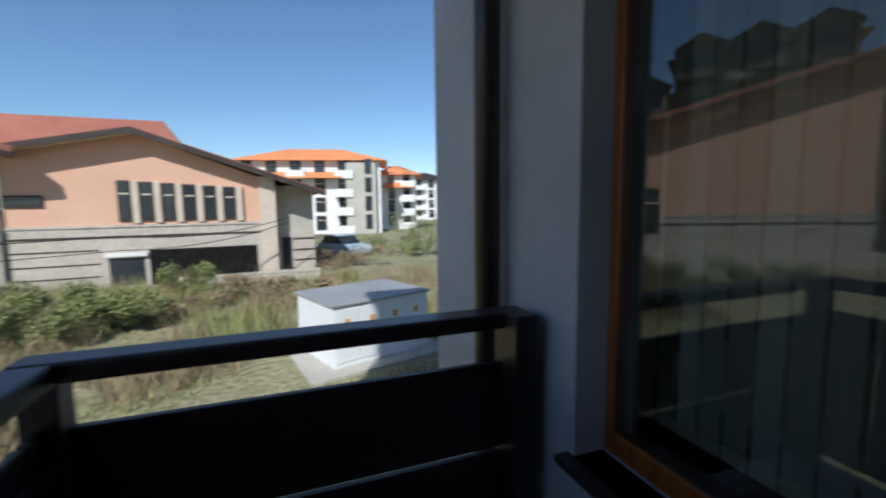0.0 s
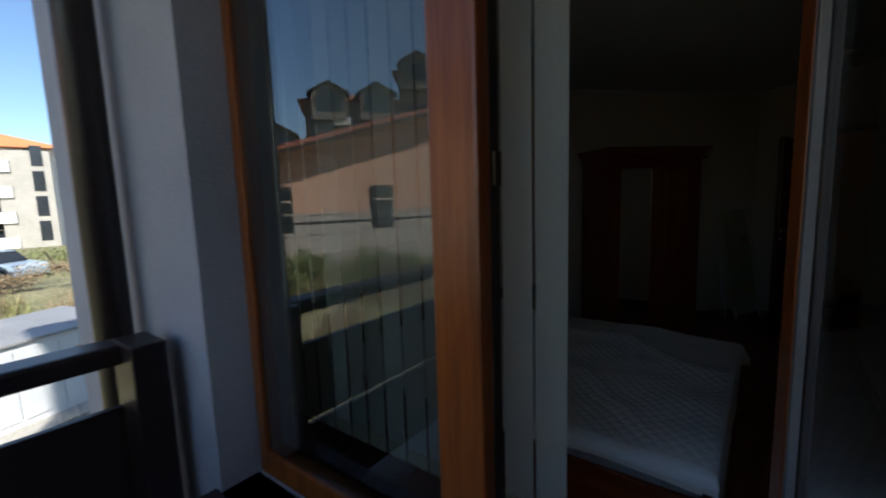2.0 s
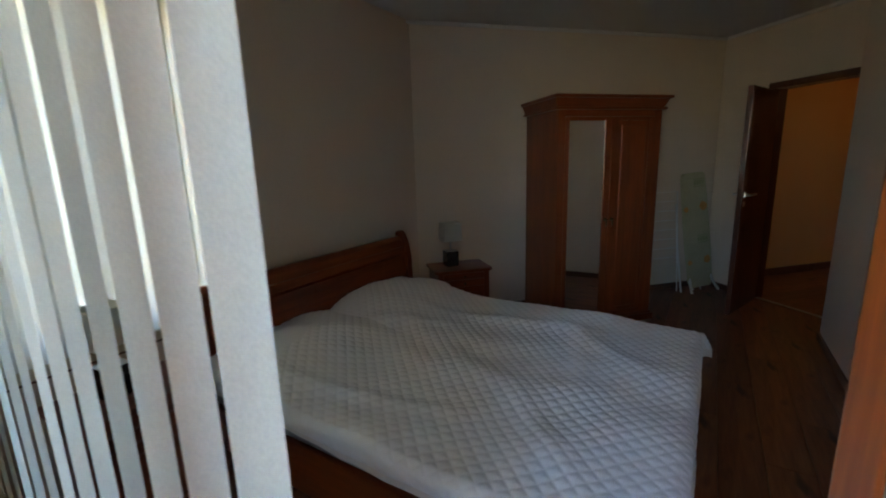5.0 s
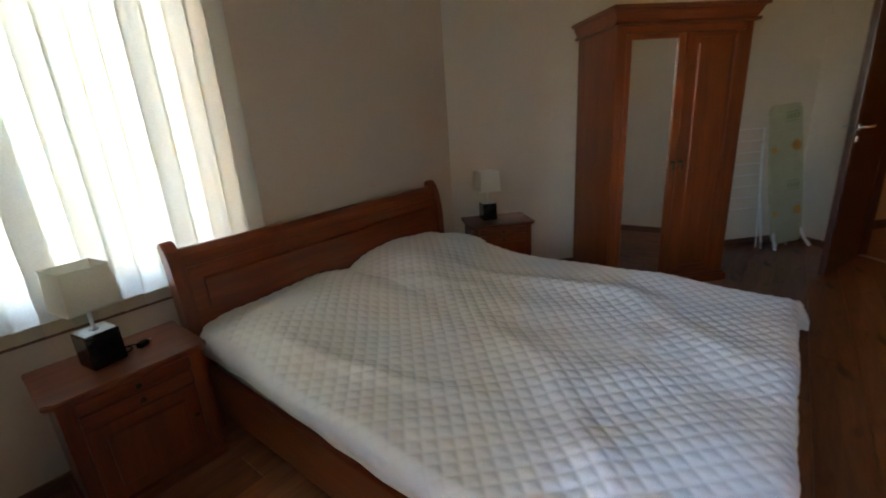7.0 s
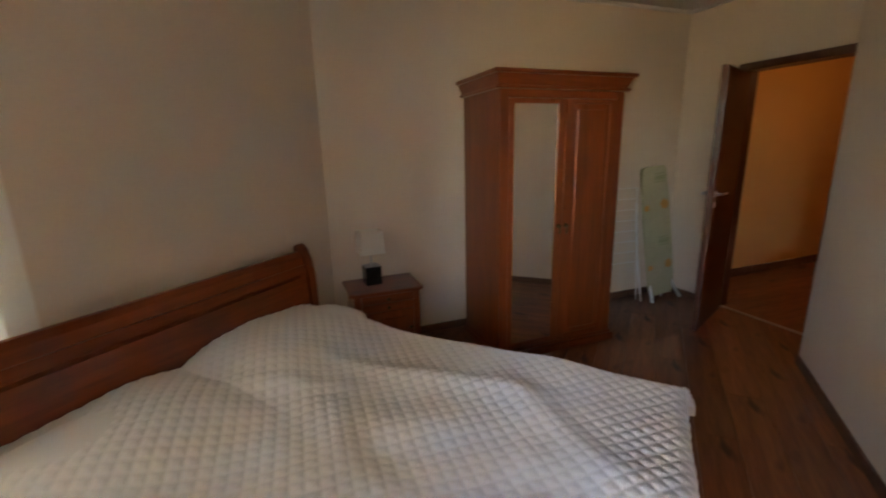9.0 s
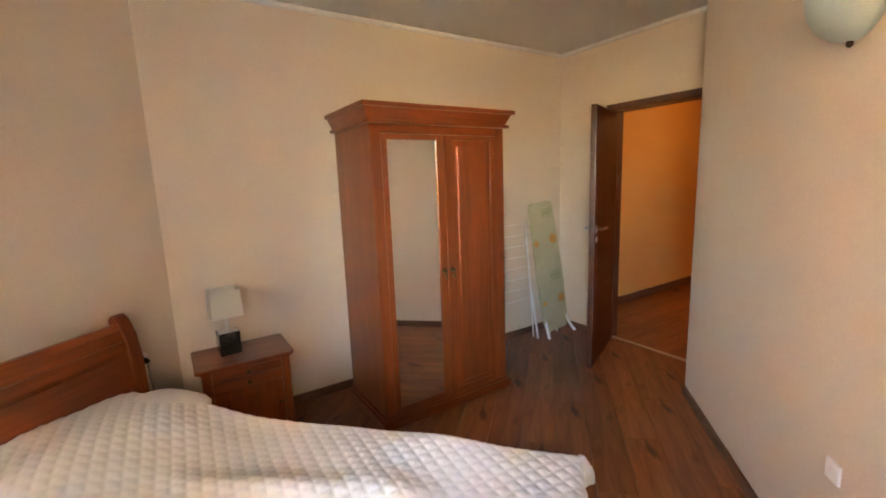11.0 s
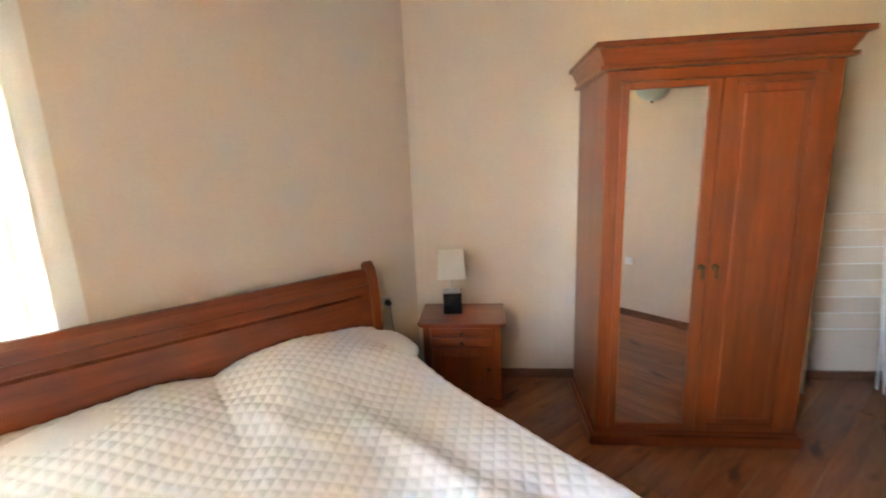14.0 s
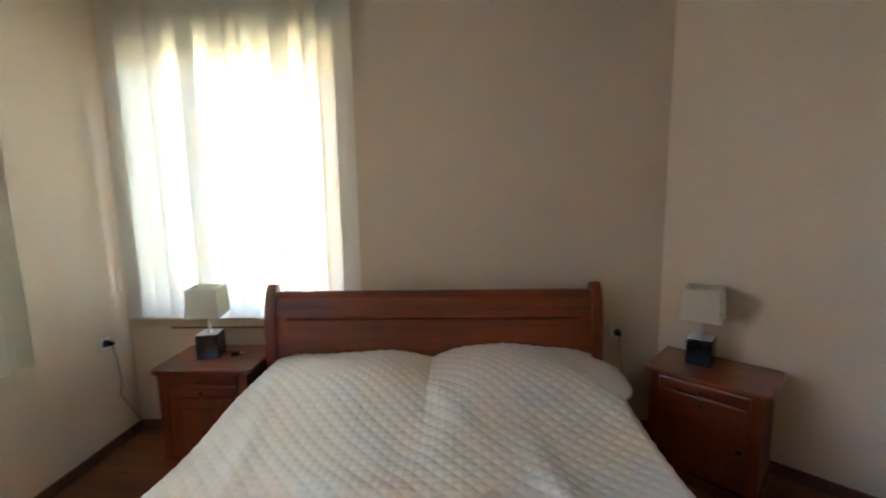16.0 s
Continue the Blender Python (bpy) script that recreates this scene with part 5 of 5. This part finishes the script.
# grass tufts over the lot
rnd = random.Random(9)
vs, fs = [], []
for _ in range(42000):
    y = 4.5 + 20 * rnd.random() ** 1.4
    x = rnd.uniform(-0.85, 0.55) * (y + 2)
    if -1.0 < x < 3.7 and 9.2 < y < 12.8:
        continue
    if noise.noise((x * 0.5, y * 0.5, 4.0)) < -0.15:
        continue
    h = rnd.uniform(0.08, 0.30)
    a = rnd.uniform(0, math.pi)
    lean = Vector((rnd.gauss(0, 0.4), rnd.gauss(0, 0.4), 1)) * h
    w = Vector((math.cos(a), math.sin(a), 0)) * 0.022
    p = Vector((x, y, GROUND - 0.1))
    i = len(vs)
    vs += [p - w, p + w, p + lean]
    fs.append((i, i + 1, i + 2))
rnd = random.Random(31)
for _ in range(16000):
    y = 11.5 + 11.5 * rnd.random()
    x = rnd.uniform(-0.75, 0.28) * (y + 2)
    if -1.2 < x < 3.9 and y < 13 or noise.noise((x * 0.35, y * 0.35, 9.0)) < 0.02:
        continue
    h = rnd.uniform(0.35, 0.95)
    a = rnd.uniform(0, math.pi)
    lean = Vector((rnd.gauss(0, 0.25), rnd.gauss(0, 0.25), 1)) * h
    w = Vector((math.cos(a), math.sin(a), 0)) * 0.02
    p = Vector((x, y, GROUND - 0.1))
    i = len(vs)
    vs += [p - w, p + w, p + lean]
    fs.append((i, i + 1, i + 2))
dry_vs, dry_fs = [], []
rnd = random.Random(77)
for _ in range(26000):
    y = 8.0 + 15 * rnd.random()
    x = rnd.uniform(-0.85, 0.45) * (y + 2)
    clump = noise.noise((x * 0.6, y * 0.6, 2.0))
    if -1.0 < x < 3.7 and 9.0 < y < 12.8 or clump < 0.05:
        continue
    h = rnd.uniform(0.25, 0.6) + 0.9 * clump
    a = rnd.uniform(0, math.pi)
    lean = Vector((rnd.gauss(0, 0.3), rnd.gauss(0, 0.3), 1)) * h
    w = Vector((math.cos(a), math.sin(a), 0)) * 0.016
    p = Vector((x, y, GROUND - 0.1))
    i = len(dry_vs)
    dry_vs += [p - w, p + w, p + lean]
    dry_fs.append((i, i + 1, i + 2))
me = bpy.data.meshes.new("dry_weeds")
me.from_pydata(dry_vs, [], dry_fs)
me.materials.append(M_LEAFDRY)
tagged(new("dry_weeds", me), "tall dry reddish-brown weeds on the lot", "weeds", "", "stuff")
me = bpy.data.meshes.new("grass")
me.from_pydata(vs, [], fs)
me.materials.append(M_BLADE)
tagged(new("grass", me), "patchy green and straw-coloured grass on the lot", "grass", "", "stuff")


# ---- floor planks, last ----
def clip(poly, planes):
    for (nx, ny, c) in planes:
        out = []
        for i in range(len(poly)):
            p, q = poly[i], poly[(i + 1) % len(poly)]
            dp, dq = nx * p[0] + ny * p[1] - c, nx * q[0] + ny * q[1] - c
            if dp <= 0:
                out.append(p)
            if dp * dq < 0:
                t = dp / (dp - dq)
                out.append((p[0] + t * (q[0] - p[0]), p[1] + t * (q[1] - p[1])))
        poly = out
        if len(poly) < 3:
            return None
    return poly


def planks(direction, regions, area, width=0.192, length=1.285):
    ca, sa = math.cos(radians(direction)), math.sin(radians(direction))
    x0, x1, y0, y1 = area
    row = 0
    v = y0
    while v < y1:
        u = x0 - length * ((row * 0.37) % 1.0)
        while u < x1:
            g = 0.0011
            q = [(u + g, v + g), (u + length - g, v + g), (u + length - g, v + width - g), (u + g, v + width - g)]
            q = [(ca * a - sa * c, sa * a + ca * c) for a, c in q]
            for planes in regions:
                r = clip(q, planes)
                if r:
                    cx, cy = sum(p[0] for p in r) / len(r), sum(p[1] for p in r) / len(r)
                    b = prism([(ca * (p[0] - cx) + sa * (p[1] - cy), -sa * (p[0] - cx) + ca * (p[1] - cy)) for p in r], -0.011, 0.0)
                    ob = new("plank", mesh_of("plank", b, M_PLANK))
                    ob.parent = floor
                    ob.matrix_basis = pose(cx, cy, 0, 0, 0, direction)
            u += length
        v += width
        row += 1


diag_c = N.x * C1.x + N.y * C1.y + 0.03
door_c = U.x * C2.x + U.y * C2.y
common = [(N.x, N.y, diag_c), (0, 1, Y_N)]
planks(0, [[(-1, 0, -X_OUT - 0.19), (0, -1, -Y_S), (U.x, U.y, door_c + 0.07)] + common,
           [(0, 1, Y_S), (-1, 0, -5.51), (U.x, U.y, door_c + 0.07), (0, -1, 1.2)]], (1.0, 8.0, -1.3, 3.2))
hall = [(-U.x, -U.y, -door_c - 0.07), (N.x, N.y, diag_c), (-N.x, -N.y, -diag_c + 2.3), (U.x, U.y, door_c + 4.5)]
planks(ANG, [hall], (4.0, 10.5, 2.0, 6.0))
